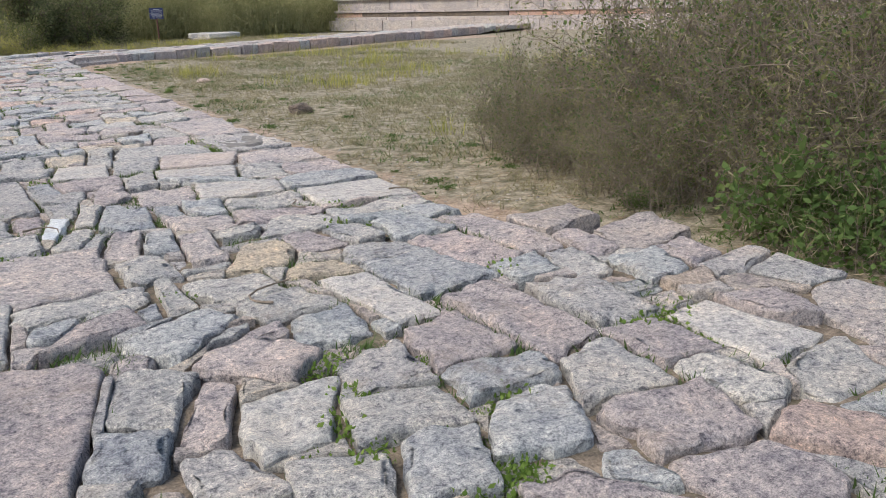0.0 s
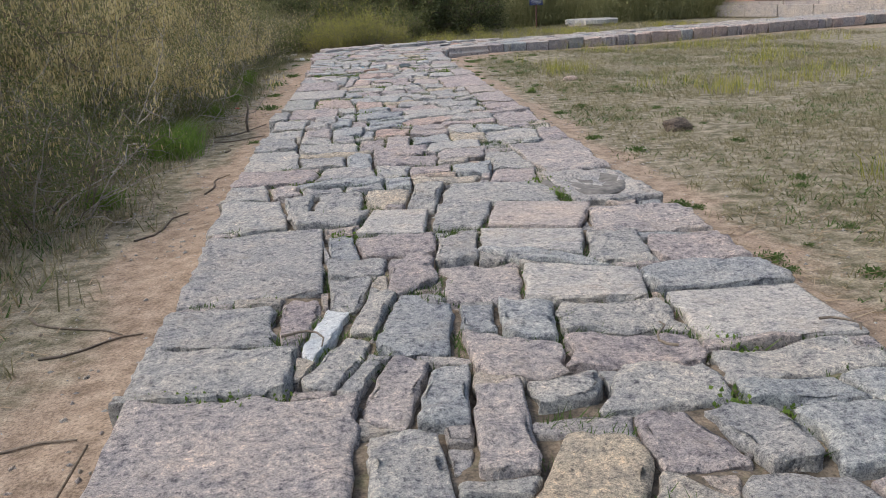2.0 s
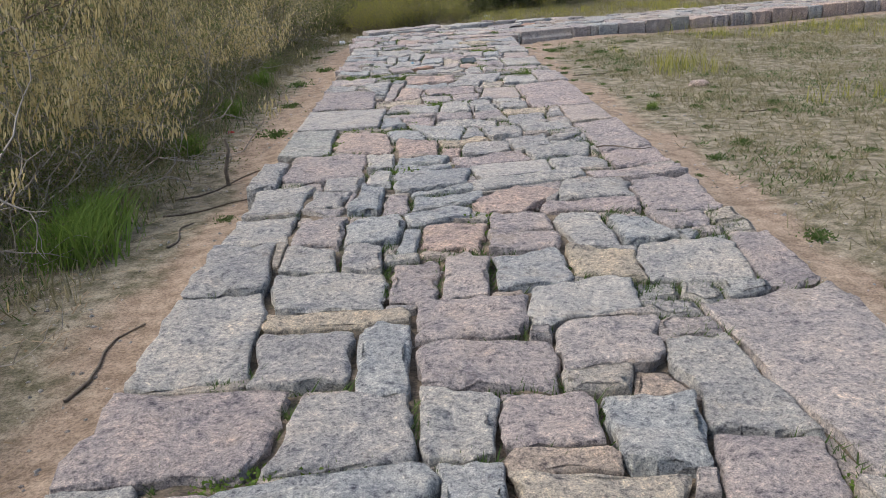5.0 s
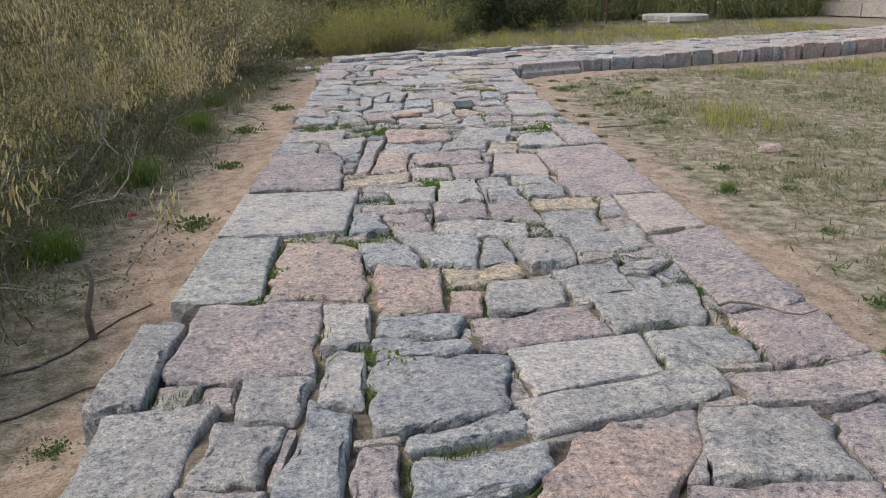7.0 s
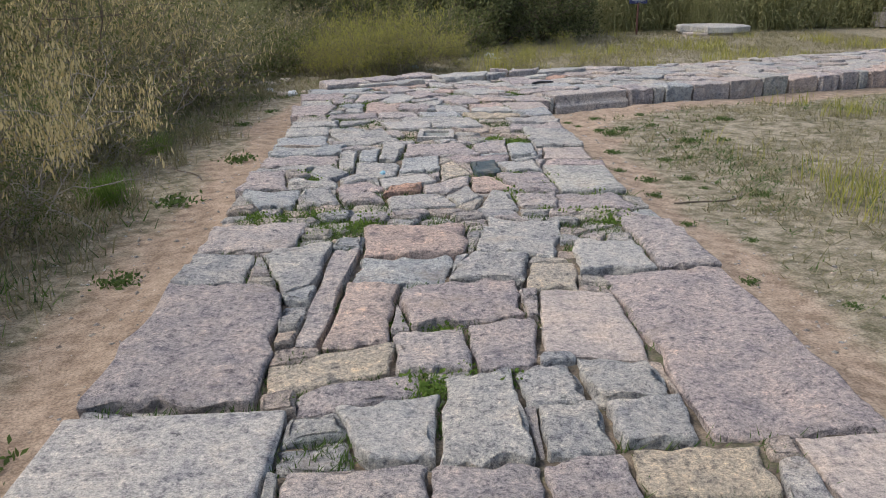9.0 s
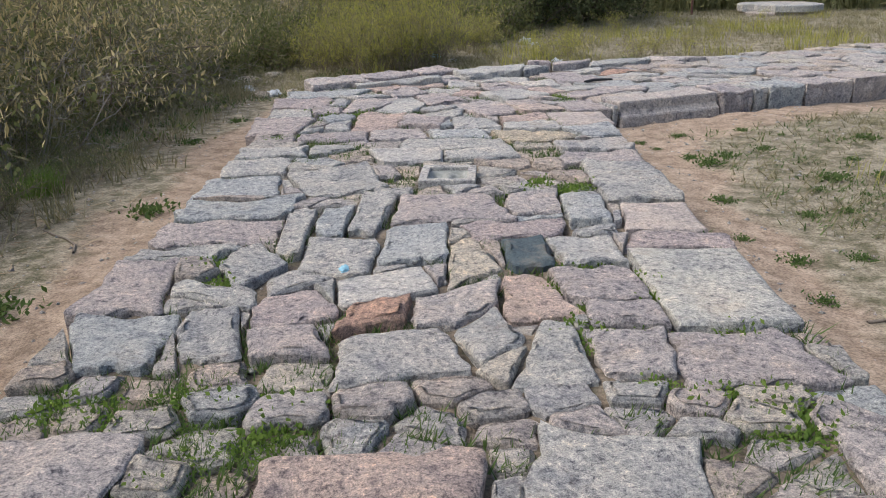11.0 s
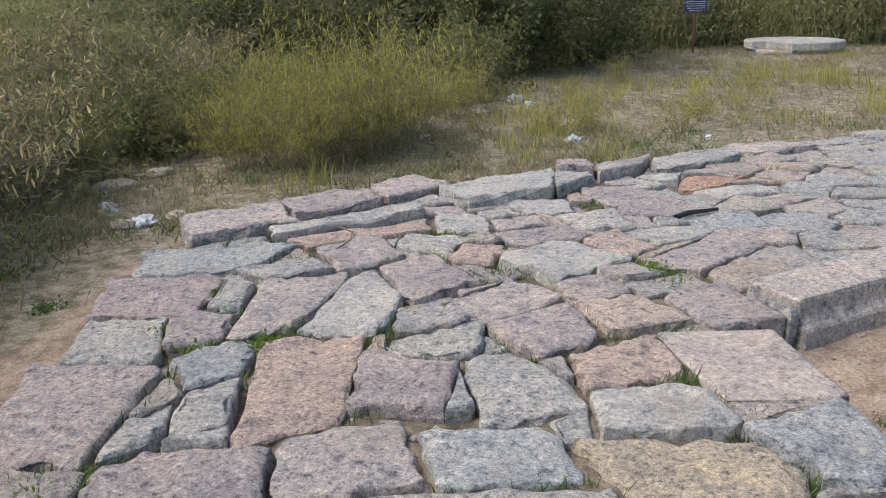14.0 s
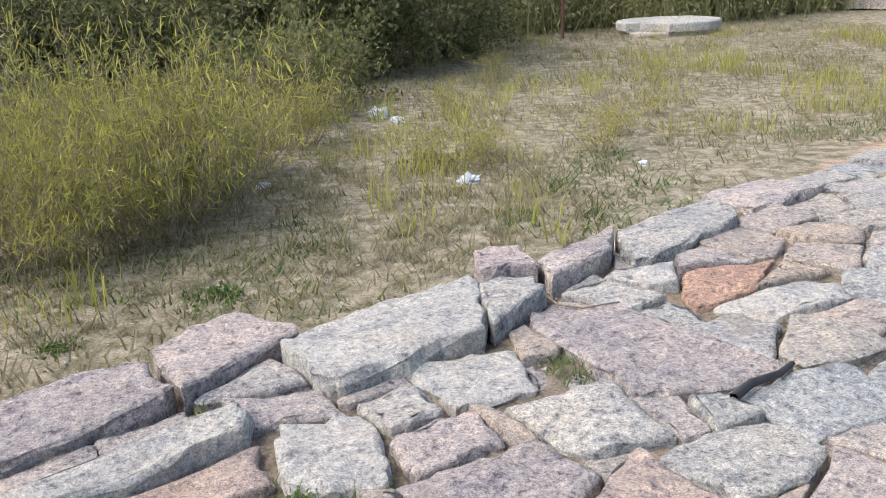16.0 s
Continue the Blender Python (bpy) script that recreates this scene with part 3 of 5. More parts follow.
stone(0.10, 11.01, 0.44, 0.62, -1, 3, 0.03, "g")
stone(1.17, 11.17, 0.38, 0.32, 20, -8, 0.05, "b")
stone(2.11, 11.28, 0.57, 0.26, -6, -1, -0.03, "p")
stone(2.65, 11.47, 0.43, 0.79, 10, -16, 0.06, "p")
stone(1.67, 11.49, 0.53, 0.37, 56, 4, -0.04, "o")
stone(0.91, 11.49, 0.15, 0.41, 1, -2, 0.02, "p")
stone(1.24, 11.55, 0.36, 0.18, 11, -9, 0.09, "b")
stone(2.19, 11.65, 0.47, 0.45, -1, -9, -0.08, "g")
stone(0.71, 11.70, 0.24, 0.65, -15, 11, -0.10, "b")
stone(0.46, 11.74, 0.24, 0.33, -7, 5, -0.00, "g")
stone(0.12, 11.80, 0.41, 0.65, 3, -5, 0.03, "g")
stone(1.20, 11.80, 0.43, 0.11, 17, -19, 0.02, "b")
stone(1.81, 11.96, 0.78, 0.27, 17, -5, -0.04, "g")
stone(2.56, 12.03, 0.65, 0.29, 1, -10, 0.05, "p")
stone(0.55, 12.08, 0.25, 0.31, -4, 8, 0.02, "g")
stone(1.14, 12.12, 0.49, 0.53, 6, -9, 0.11, "b")
stone(0.78, 12.28, 0.19, 0.47, 10, -9, 0.00, "w")
stone(1.74, 12.30, 0.58, 0.39, 12, -9, 0.05, "c")
stone(0.00, 12.37, 0.46, 0.83, -1, 3, 0.01, "g")
stone(2.24, 12.40, 0.35, 0.41, 5, -12, -0.02, "g")
stone(1.09, 12.49, 0.42, 0.16, -4, -3, 0.03, "b")
stone(2.67, 12.50, 0.45, 0.53, 16, -15, -0.00, "p")
stone(1.61, 12.65, 0.59, 0.34, 10, -10, -0.01, "p")
stone(0.28, 12.67, 0.75, 0.81, 2, -0, -0.01, "p")
stone(1.09, 12.72, 0.40, 0.26, -4, -3, 0.13, "b")
stone(0.77, 12.79, 0.21, 0.52, 9, -7, -0.04, "g")
stone(2.15, 12.80, 0.45, 0.39, 8, -10, 0.12, "g")
stone(1.31, 13.00, 0.14, 0.32, 17, -22, 0.11, "o")
stone(1.62, 13.03, 0.36, 0.39, 6, -9, 0.02, "g")
stone(1.96, 13.22, 0.31, 0.46, 15, -14, 0.05, "g")
stone(1.06, 13.25, 0.33, 0.52, -13, 14, 0.03, "o")
stone(1.44, 13.34, 0.35, 0.29, 3, -10, 0.10, "t")
stone(2.70, 13.40, 0.45, 1.22, 16, -16, 0.02, "p")
stone(0.59, 13.52, 0.46, 0.86, -20, 23, 0.10, "o")
stone(0.12, 13.59, 0.44, 0.98, 8, -5, 0.05, "k")
stone(1.81, 13.66, 0.34, 0.48, 5, -4, 0.10, "g")
stone(0.95, 13.70, 0.34, 0.31, -22, 23, 0.13, "b")
stone(1.55, 13.71, 0.44, 0.16, 81, -30, 0.10, "g")
stone(1.25, 13.81, 0.41, 0.51, -15, 21, 0.34, "b")
stone(2.24, 13.87, 0.47, 0.32, 12, -14, -0.10, "g")
stone(1.50, 14.18, 0.53, 0.31, -14, 9, 0.05, "g")
stone(2.13, 14.28, 0.36, 0.47, 13, -14, 0.01, "g")
stone(0.84, 14.30, 0.20, 0.42, 19, -11, -0.15, "b")
stone(1.09, 14.35, 0.26, 0.33, 13, -7, -0.01, "p")
stone(2.69, 14.50, 0.38, 0.81, 1, -3, 0.01, "q")
stone(2.40, 14.56, 0.13, 0.33, -6, -6, -0.12, "g")
stone(1.43, 14.58, 0.36, 0.43, -1, -3, -0.02, "p")
stone(1.76, 14.60, 0.28, 0.39, 13, -15, -0.02, "p")
stone(0.33, 14.62, 0.79, 1.01, 2, -2, 0.06, "c")
stone(1.03, 14.68, 0.41, 0.24, 3, 1, -0.01, "p")
stone(2.14, 14.71, 0.43, 0.31, 1, -3, 0.08, "t")
stone(1.79, 15.03, 0.23, 0.40, 5, -9, -0.08, "g")
stone(1.16, 15.03, 0.27, 0.41, 9, -3, 0.24, "w")
stone(2.06, 15.05, 0.27, 0.27, 5, -5, 0.08, "g")
stone(1.46, 15.12, 0.28, 0.63, 11, -14, -0.02, "g")
stone(1.00, 15.31, 0.44, 0.23, 19, -19, 0.08, "p")
stone(1.73, 15.33, 0.22, 0.30, 6, -9, 0.13, "g")
stone(2.02, 15.38, 0.26, 0.34, 3, 3, -0.04, "g")
stone(0.88, 15.56, 0.52, 0.31, 22, -19, -0.01, "t")
stone(1.29, 15.69, 0.28, 0.38, 2, -1, 0.10, "p")
stone(1.60, 15.75, 0.31, 0.51, 15, -20, 0.22, "p")
stone(2.56, 15.79, 0.65, 1.77, 4, -5, 0.03, "p")
stone(0.28, 15.92, 0.63, 1.25, -4, 6, -0.03, "p")
stone(2.00, 15.94, 0.40, 0.77, -12, 5, 0.01, "q")
stone(1.00, 16.14, 0.27, 0.75, 5, -8, 0.07, "o")
stone(1.46, 16.22, 0.52, 0.47, 13, -8, 0.09, "p")
stone(0.81, 16.47, 0.14, 1.31, -5, 1, 0.17, "p")
stone(1.99, 16.60, 0.27, 0.36, 4, -12, -0.01, "t")
stone(1.18, 16.75, 0.47, 0.44, 5, -12, 0.03, "b")
stone(1.68, 16.77, 0.33, 0.42, -11, -6, -0.12, "g")
stone(0.58, 16.82, 0.37, 0.64, 35, -29, 0.35, "g")
stone(0.17, 16.85, 0.38, 0.51, 3, 2, 0.01, "g")
stone(2.37, 16.90, 0.44, 0.46, -5, -4, 0.02, "w")
stone(2.73, 17.16, 0.43, 0.89, 5, -6, 0.00, "p")
stone(1.23, 17.26, 0.58, 0.53, 5, -6, 0.03, "o")
stone(1.89, 17.30, 0.38, 0.67, -9, -4, -0.02, "g")
stone(0.24, 17.40, 0.52, 0.56, 3, -1, 0.07, "p")
stone(2.51, 18.19, 0.44, 0.37, 5, 1, -0.13, "p")
stone(1.27, 18.26, 0.43, 0.33, 12, -7, -0.02, "g")
stone(2.15, 18.26, 0.28, 0.34, -2, -4, 0.00, "p")
stone(1.86, 18.27, 0.22, 0.45, 8, -16, -0.38, "g")
stone(0.86, 18.38, 0.29, 0.26, 5, 12, -0.04, "p")
stone(0.25, 18.42, 0.34, 0.48, 1, 13, 0.30, "b")
stone(1.62, 18.43, 0.27, 0.31, 39, -18, -0.01, "g")
stone(0.58, 18.46, 0.20, 0.42, 11, 5, 0.06, "g")
stone(2.19, 18.56, 0.26, 0.23, -3, 3, -0.10, "p")
stone(1.18, 18.60, 0.30, 0.27, 26, -28, -0.15, "r")
stone(1.50, 18.69, 0.32, 0.33, 16, -24, 0.09, "p")
stone(0.83, 18.71, 0.32, 0.29, 23, -8, -0.24, "p")
stone(1.85, 18.81, 0.24, 0.51, 3, 1, -0.28, "o")
stone(0.49, 18.85, 0.39, 0.17, -21, 10, -0.09, "g")
stone(2.58, 18.87, 0.47, 0.89, -0, -1, 0.04, "k")
stone(2.15, 18.91, 0.33, 0.42, -2, 7, -0.05, "p")
stone(1.21, 18.94, 0.36, 0.33, 21, -10, -0.08, "c")
stone(0.08, 18.99, 0.38, 0.64, -6, 14, -0.01, "p")
stone(0.81, 19.03, 0.26, 0.21, 36, 3, -0.39, "g")
stone(1.60, 19.25, 0.26, 0.42, 40, -31, -0.26, "t")
stone(0.58, 19.25, 0.31, 0.35, 58, -29, -0.10, "g")
stone(1.87, 19.29, 0.22, 0.31, 12, -5, -0.12, "n")
stone(2.16, 19.35, 0.33, 0.42, 4, -0, 0.03, "w")
stone(0.96, 19.37, 0.33, 0.48, -6, 6, 0.06, "g")
stone(0.16, 19.41, 0.48, 0.21, -5, -0, 0.17, "g")
stone(2.65, 19.47, 0.47, 0.29, -1, -5, -0.06, "p")
stone(1.34, 19.55, 0.33, 0.54, 6, -8, 0.03, "b")
stone(2.31, 19.68, 0.23, 0.20, 3, -14, 0.09, "g")
stone(1.84, 19.71, 0.49, 0.29, 14, -11, 0.12, "p")
stone(0.28, 19.76, 0.63, 0.38, 6, -6, -0.00, "p")
stone(0.70, 19.76, 0.15, 0.69, -7, 8, 0.10, "g")
stone(0.87, 19.88, 0.16, 0.46, 11, -10, -0.07, "b")
stone(2.62, 19.90, 0.40, 0.53, -1, -5, -0.09, "q")
stone(1.09, 20.00, 0.21, 0.72, -10, 5, 0.13, "g")
stone(2.29, 20.05, 0.22, 0.52, 1, -3, 0.11, "b")
stone(1.54, 20.09, 0.64, 0.48, 2, 5, -0.05, "p")
stone(0.30, 20.17, 0.66, 0.36, 8, -11, 0.05, "b")
stone(2.01, 20.19, 0.28, 0.40, 11, -19, -0.02, "p")
stone(2.65, 20.66, 0.46, 0.98, -1, -1, 0.07, "g")
stone(0.16, 20.70, 0.51, 0.47, 16, -7, -0.00, "b")
stone(0.80, 20.77, 0.49, 0.59, 28, -9, 0.06, "g")
stone(0.19, 21.23, 0.39, 0.47, 11, -5, 0.04, "g")
stone(2.63, 21.36, 0.50, 0.38, -3, -2, 0.02, "p")
stone(1.27, 21.47, 0.45, 0.38, 4, 5, 0.13, "c")
stone(1.76, 21.55, 0.48, 0.32, 9, -5, 0.04, "g")
stone(0.22, 21.62, 0.44, 0.27, 5, 4, 0.11, "w")
stone(2.64, 21.77, 0.49, 0.35, 5, -7, 0.02, "g")
stone(1.58, 21.92, 0.73, 0.38, -1, -2, 0.01, "g")
stone(2.23, 22.12, 0.56, 0.32, -7, 13, 0.15, "t")
stone(2.73, 22.25, 0.38, 0.41, 22, -9, 0.09, "b")
stone(0.63, 22.28, 0.51, 0.27, 0, 5, -0.07, "p")
stone(1.65, 22.31, 0.45, 0.39, -2, 16, 0.06, "b")
stone(1.13, 22.33, 0.45, 0.42, 16, -9, -0.05, "p")
stone(0.42, 22.56, 0.20, 0.30, 40, -36, 0.10, "g")
stone(2.24, 22.56, 0.48, 0.29, -3, 7, -0.09, "w")
stone(0.60, 22.74, 0.23, 0.34, 26, -28, -0.02, "g")
stone(0.10, 22.79, 0.47, 0.72, -10, 9, 0.19, "p")
stone(1.76, 22.82, 0.28, 0.56, 22, -8, -0.25, "g")
stone(1.35, 22.86, 0.39, 0.49, -12, 0, 0.06, "p")
stone(2.70, 22.90, 0.46, 0.66, -3, 5, 0.04, "q")
stone(0.94, 22.94, 0.42, 0.83, 5, -9, 0.14, "o")
stone(2.24, 22.95, 0.40, 0.35, 19, -20, 0.07, "o")
stone(0.54, 23.14, 0.32, 0.29, 37, -12, 0.00, "b")
stone(1.51, 23.25, 0.38, 0.25, 10, -13, 0.05, "g")
stone(2.00, 23.29, 0.45, 0.42, 30, -12, 0.23, "p")
stone(0.11, 23.44, 0.37, 0.43, -0, 7, -0.03, "g")
stone(2.39, 23.47, 0.34, 0.34, 16, 14, -0.18, "o")
stone(0.42, 23.51, 0.28, 0.31, 19, -17, 0.07, "p")
stone(1.48, 23.52, 0.28, 0.23, 24, -11, -0.25, "g")
stone(2.90, 23.54, 0.52, 0.39, 22, -7, -0.00, "p")
stone(1.83, 23.70, 0.45, 0.28, 40, 5, 0.04, "p")
stone(1.14, 23.71, 0.61, 0.30, 74, -7, 0.09, "w")
stone(0.78, 23.73, 0.35, 0.75, 6, -17, 0.27, "p")
stone(0.50, 23.93, 0.48, 0.17, 85, -2, -0.00, "g")
stone(0.13, 23.98, 0.52, 0.50, 2, 1, 0.08, "p")
stone(1.48, 24.11, 0.44, 0.52, 31, -9, -0.10, "p")
stone(0.70, 24.30, 0.48, 0.32, 24, 14, 0.06, "g")
stone(2.25, 24.30, 0.50, 0.41, 33, 0, 0.05, "w")
stone(3.06, 24.32, 0.62, 0.31, 38, 1, 0.01, "p")
stone(1.78, 24.45, 0.27, 0.27, 68, 9, -0.15, "o")
stone(0.26, 24.50, 0.68, 0.43, 3, -16, 0.22, "b")
stone(1.12, 24.52, 0.43, 0.44, 25, -5, 0.07, "p")
stone(2.64, 24.57, 0.31, 0.39, 40, -14, 0.17, "o")
stone(2.98, 24.69, 0.40, 0.30, 13, -1, 0.11, "g")
stone(1.55, 24.72, 0.32, 0.34, 77, -14, -0.13, "g")
stone(2.22, 24.76, 0.48, 0.36, 14, -1, 0.04, "p")
stone(3.40, 24.93, 0.47, 0.34, 7, 5, 0.01, "b")
stone(1.15, 24.94, 0.86, 0.23, 23, -9, 0.08, "o")
stone(2.61, 25.01, 0.33, 0.40, 3, 13, 0.19, "g")
stone(2.13, 25.07, 0.26, 0.24, 19, 5, 0.08, "p")
stone(1.78, 25.13, 0.37, 0.33, 88, -10, -0.05, "w")
stone(1.06, 25.15, 0.97, 0.18, 23, -6, 0.01, "w", 0.05)
stone(0.33, 25.22, 0.61, 0.48, 22, -7, 0.06, "p", 0.05)
stone(2.03, 25.30, 0.26, 0.22, 18, 1, 0.00, "g")
stone(2.33, 25.42, 0.34, 0.34, 6, -1, 0.22, "w")
stone(1.65, 25.45, 0.35, 0.22, 1, 23, -0.03, "p")
stone(3.03, 25.52, 0.47, 0.81, -6, 23, -0.22, "p")
stone(0.90, 25.62, 0.65, 0.38, 27, -4, -0.07, "p", 0.06)
stone(3.84, 25.74, 0.52, 0.21, 14, 12, 0.10, "w")
stone(2.15, 25.86, 0.86, 0.46, 22, -16, 0.19, "M", 0.06)
stone(1.42, 25.92, 0.49, 0.38, 42, -11, -0.21, "p", 0.07)
stone(3.69, 25.98, 0.37, 0.37, 3, -36, 0.38, "r")
stone(3.19, 26.03, 0.33, 0.29, 20, 16, 0.09, "g")
stone(2.68, 26.06, 0.36, 0.35, 41, -39, -0.05, "g", 0.06)
stone(3.42, 26.19, 0.31, 0.23, 0, -13, 0.20, "w")
stone(3.16, 26.41, 0.60, 0.22, 32, -41, 0.15, "p", 0.07)
stone(2.79, 26.43, 0.33, 0.40, -0, -10, -0.03, "p", 0.07)
stone(3.87, 26.73, 0.93, 0.41, 29, -40, 0.07, "g", 0.04)
stone(4.67, 27.22, 0.77, 0.35, 23, 2, -0.02, "p")


# ---- smaller stones that fill the paving ----
def inside_quad(px, py, quad, grow=0.0):
    """For arrays of places: the largest signed distance outside the quad's sides."""
    worst = np.full(px.shape, -1e9)
    for k in range(len(quad)):
        (ax, ay), (bx, by) = quad[k], quad[(k + 1) % len(quad)]
        ln = math.hypot(bx - ax, by - ay) + 1e-9
        worst = np.maximum(worst, ((px - ax) * (by - ay) - (py - ay) * (bx - ax)) / ln)
    return worst < grow


def fill_stones():
    step = 0.055
    pts = [(i * step, j * step) for i in range(-3, 550) for j in range(-50, 715) if paved(i * step, j * step) > 0.03]
    pts = np.array(pts)
    free = np.ones(len(pts), bool)
    for q in QUADS:
        cx, cy = np.mean(q, axis=0)
        near = np.where((abs(pts[:, 0] - cx) < 1.2) & (abs(pts[:, 1] - cy) < 1.2))[0]
        free[near[inside_quad(pts[near, 0], pts[near, 1], q, 0.02)]] = False
    pts = pts[free]
    order = rng.permutation(len(pts))
    seeds = []
    grid = {}
    for k in order:
        p = pts[k]
        gap = 0.19 if p[1] < 21 and p[0] < 3 else 0.33 + 0.12 * abs(nz(p[0], p[1], 1, 1.3))
        key = (int(p[0] // 0.5), int(p[1] // 0.5))
        if all((p[0] - s[0]) ** 2 + ((p[1] - s[1]) * 1.25) ** 2 > gap * gap for a in (-1, 0, 1) for b in (-1, 0, 1) for s in grid.get((key[0] + a, key[1] + b), ())):
            grid.setdefault(key, []).append(p)
            seeds.append(p)
    seeds = np.array(seeds)
    for _ in range(2):
        sums, counts = np.zeros_like(seeds), np.zeros(len(seeds))
        for c in range(0, len(pts), 500):
            chunk = pts[c:c + 500]
            near = ((chunk[:, None, :] - seeds[None]) ** 2).sum(2).argmin(1)
            np.add.at(sums, near, chunk)
            np.add.at(counts, near, 1)
        ok = counts > 0
        seeds[ok] = sums[ok] / counts[ok, None]
    allv, allf, alls = [], [], []
    centres = np.array([np.mean(q, axis=0) for q in QUADS])
    for sx, sy in seeds:
        poly = [(sx - 0.42, sy - 0.3), (sx + 0.42, sy - 0.3), (sx + 0.42, sy + 0.3), (sx - 0.42, sy + 0.3)]
        d2 = ((seeds - (sx, sy)) ** 2).sum(1)
        for k in np.where((d2 < 1.0) & (d2 > 1e-9))[0]:
            ox, oy = seeds[k] - (sx, sy)
            ln = math.hypot(ox, oy)
            poly = clip(poly, ox / ln, oy / ln, ((sx + ox / 2) * ox + (sy + oy / 2) * oy) / ln - 0.007)
        for k in np.where(((centres - (sx, sy)) ** 2).sum(1) < 2.2)[0]:
            q, best = QUADS[k], None
            for e in range(len(q)):
                (ax, ay), (bx, by) = q[e], q[(e + 1) % len(q)]
                ln = math.hypot(bx - ax, by - ay) + 1e-9
                nx, ny = (by - ay) / ln, -(bx - ax) / ln
                d = (sx - ax) * nx + (sy - ay) * ny
                if best is None or d > best[0]:
                    best = (d, nx, ny, ax * nx + ay * ny)
            poly = clip(poly, -best[1], -best[2], -(best[3] + 0.010))
        s, d = along(sx, sy)
        if sy < 22.5 and sx < 3.8:
            poly = clip(clip(poly, -1, 0, 0.03), 1, 0, max(2.9, 2.9 if sy > 4.2 else 3.7))
        else:
            poly = clip(clip(clip(poly, EY, -EX, -NEAR - 0.02), -EY, EX, FAR - 0.02), -1, 0, 0.03)
        poly = tidy(poly, 0.015)
        if len(poly) < 3:
            continue
        area = 0.5 * abs(sum(poly[k][0] * poly[(k + 1) % len(poly)][1] - poly[(k + 1) % len(poly)][0] * poly[k][1] for k in range(len(poly))))
        if area < 0.0045:
            continue
        cx, cy = np.mean(poly, axis=0)
        seed = rnd.uniform(0, 40)
        outline = worn([(px - cx, py - cy) for px, py in tidy(poly, 0.015)], (cx, cy), 0.7, 4, seed)
        v, f, soft = ring_stone(outline, (cx, cy), 0.2, 0.015, 0, seed)
        m = pose(cx, cy, rnd.uniform(-0.03, 0.012), rnd.gauss(0, 1.6), rnd.gauss(0, 1.6), 0)
        base = len(allv)
        alls += soft
        allv += [m @ Vector(p) for p in v]
        allf += [tuple(base + i for i in face) for face in f]
    me = mesh_of("paving_rubble", allv, allf, MIXED)
    me.polygons.foreach_set("use_smooth", alls)
    ob = new("paving_rubble", me)
    ob.parent = pavement
    return tagged(ob, "smaller irregular granite stones wedged between the slabs", kind="stuff")



# ---- kerb of the crossing way ----
def moulded_block(length, deep, high, steps, mat, name, label):
    """A long dressed block whose front carries a stepped moulding. steps: (height share, set-back)."""
    bm = bmesh.new()
    prof = [(0.0, 0.0)]
    for share, back in steps:
        prof.append((back, share * high))
    prof += [(deep, high), (deep, 0.0)]
    n = 10
    cols = []
    for i in range(n + 1):
        x = -length / 2 + length * i / n
        cols.append([bm.verts.new((x, p[0] + 0.006 * nz(x, p[1], 3, 7), p[1] + (0.006 * nz(x, p[0], 5, 7) if p[1] > 0 else 0))) for p in prof])
    k = len(prof)
    for i in range(n):
        for j in range(k):
            bm.faces.new((cols[i][j], cols[i + 1][j], cols[i + 1][(j + 1) % k], cols[i][(j + 1) % k]))
    bm.faces.new(cols[0][::-1])
    bm.faces.new(cols[-1])
    bmesh.ops.recalc_face_normals(bm, faces=bm.faces[:])
    bmesh.ops.bevel(bm, geom=[e for e in bm.edges if e.is_manifold and e.calc_face_angle(0) > 0.5], offset=0.012, segments=1, affect="EDGES")
    return part(name, bm, mat, pavement, label)


def road_quad(s0, s1, d0, d1):
    QUADS.append([from_road(s0, d0), from_road(s1, d0), from_road(s1, d1), from_road(s0, d1)])


lintel = moulded_block(1.2, 0.36, 0.29, ((0.04, -0.004), (0.52, 0.0), (0.57, 0.03), (0.66, 0.05), (0.97, 0.056), (1.0, 0.07)), ROCKS["d"], "kerb_stone", "long pinkish moulded granite block reused as kerb")
s_l = 13.37
lx, ly = from_road(s_l, NEAR)
lintel.matrix_basis = pose(lx, ly, -0.25, 1.5, 0, 25)
road_quad(s_l - 0.62, s_l + 0.61, NEAR - 0.05, NEAR + 0.37)
kerb_s = s_l + 0.62
for k in range(34):
    ln = (0.42, 0.24, 0.55, 0.68, 0.62, 0.5, 0.75, 0.58)[k % 8] * (1 + 0.12 * math.sin(k * 5.1))
    if kerb_s + ln > ROAD_END + 12:
        break
    tone = ("p", "w", "b", "p", "q", "k", "o", "p")[k % 8] if k < 8 else rnd.choice("opgqpo")
    bx, by = from_road(kerb_s + ln / 2, NEAR + 0.2)
    stone(bx, by, ln - 0.10, 0.38, 25 + rnd.uniform(-3, 3), 0, rnd.uniform(-0.04, 0.04), tone, 0.02 + rnd.uniform(-0.01, 0.03), "kerb_stone")
    kerb_s += ln


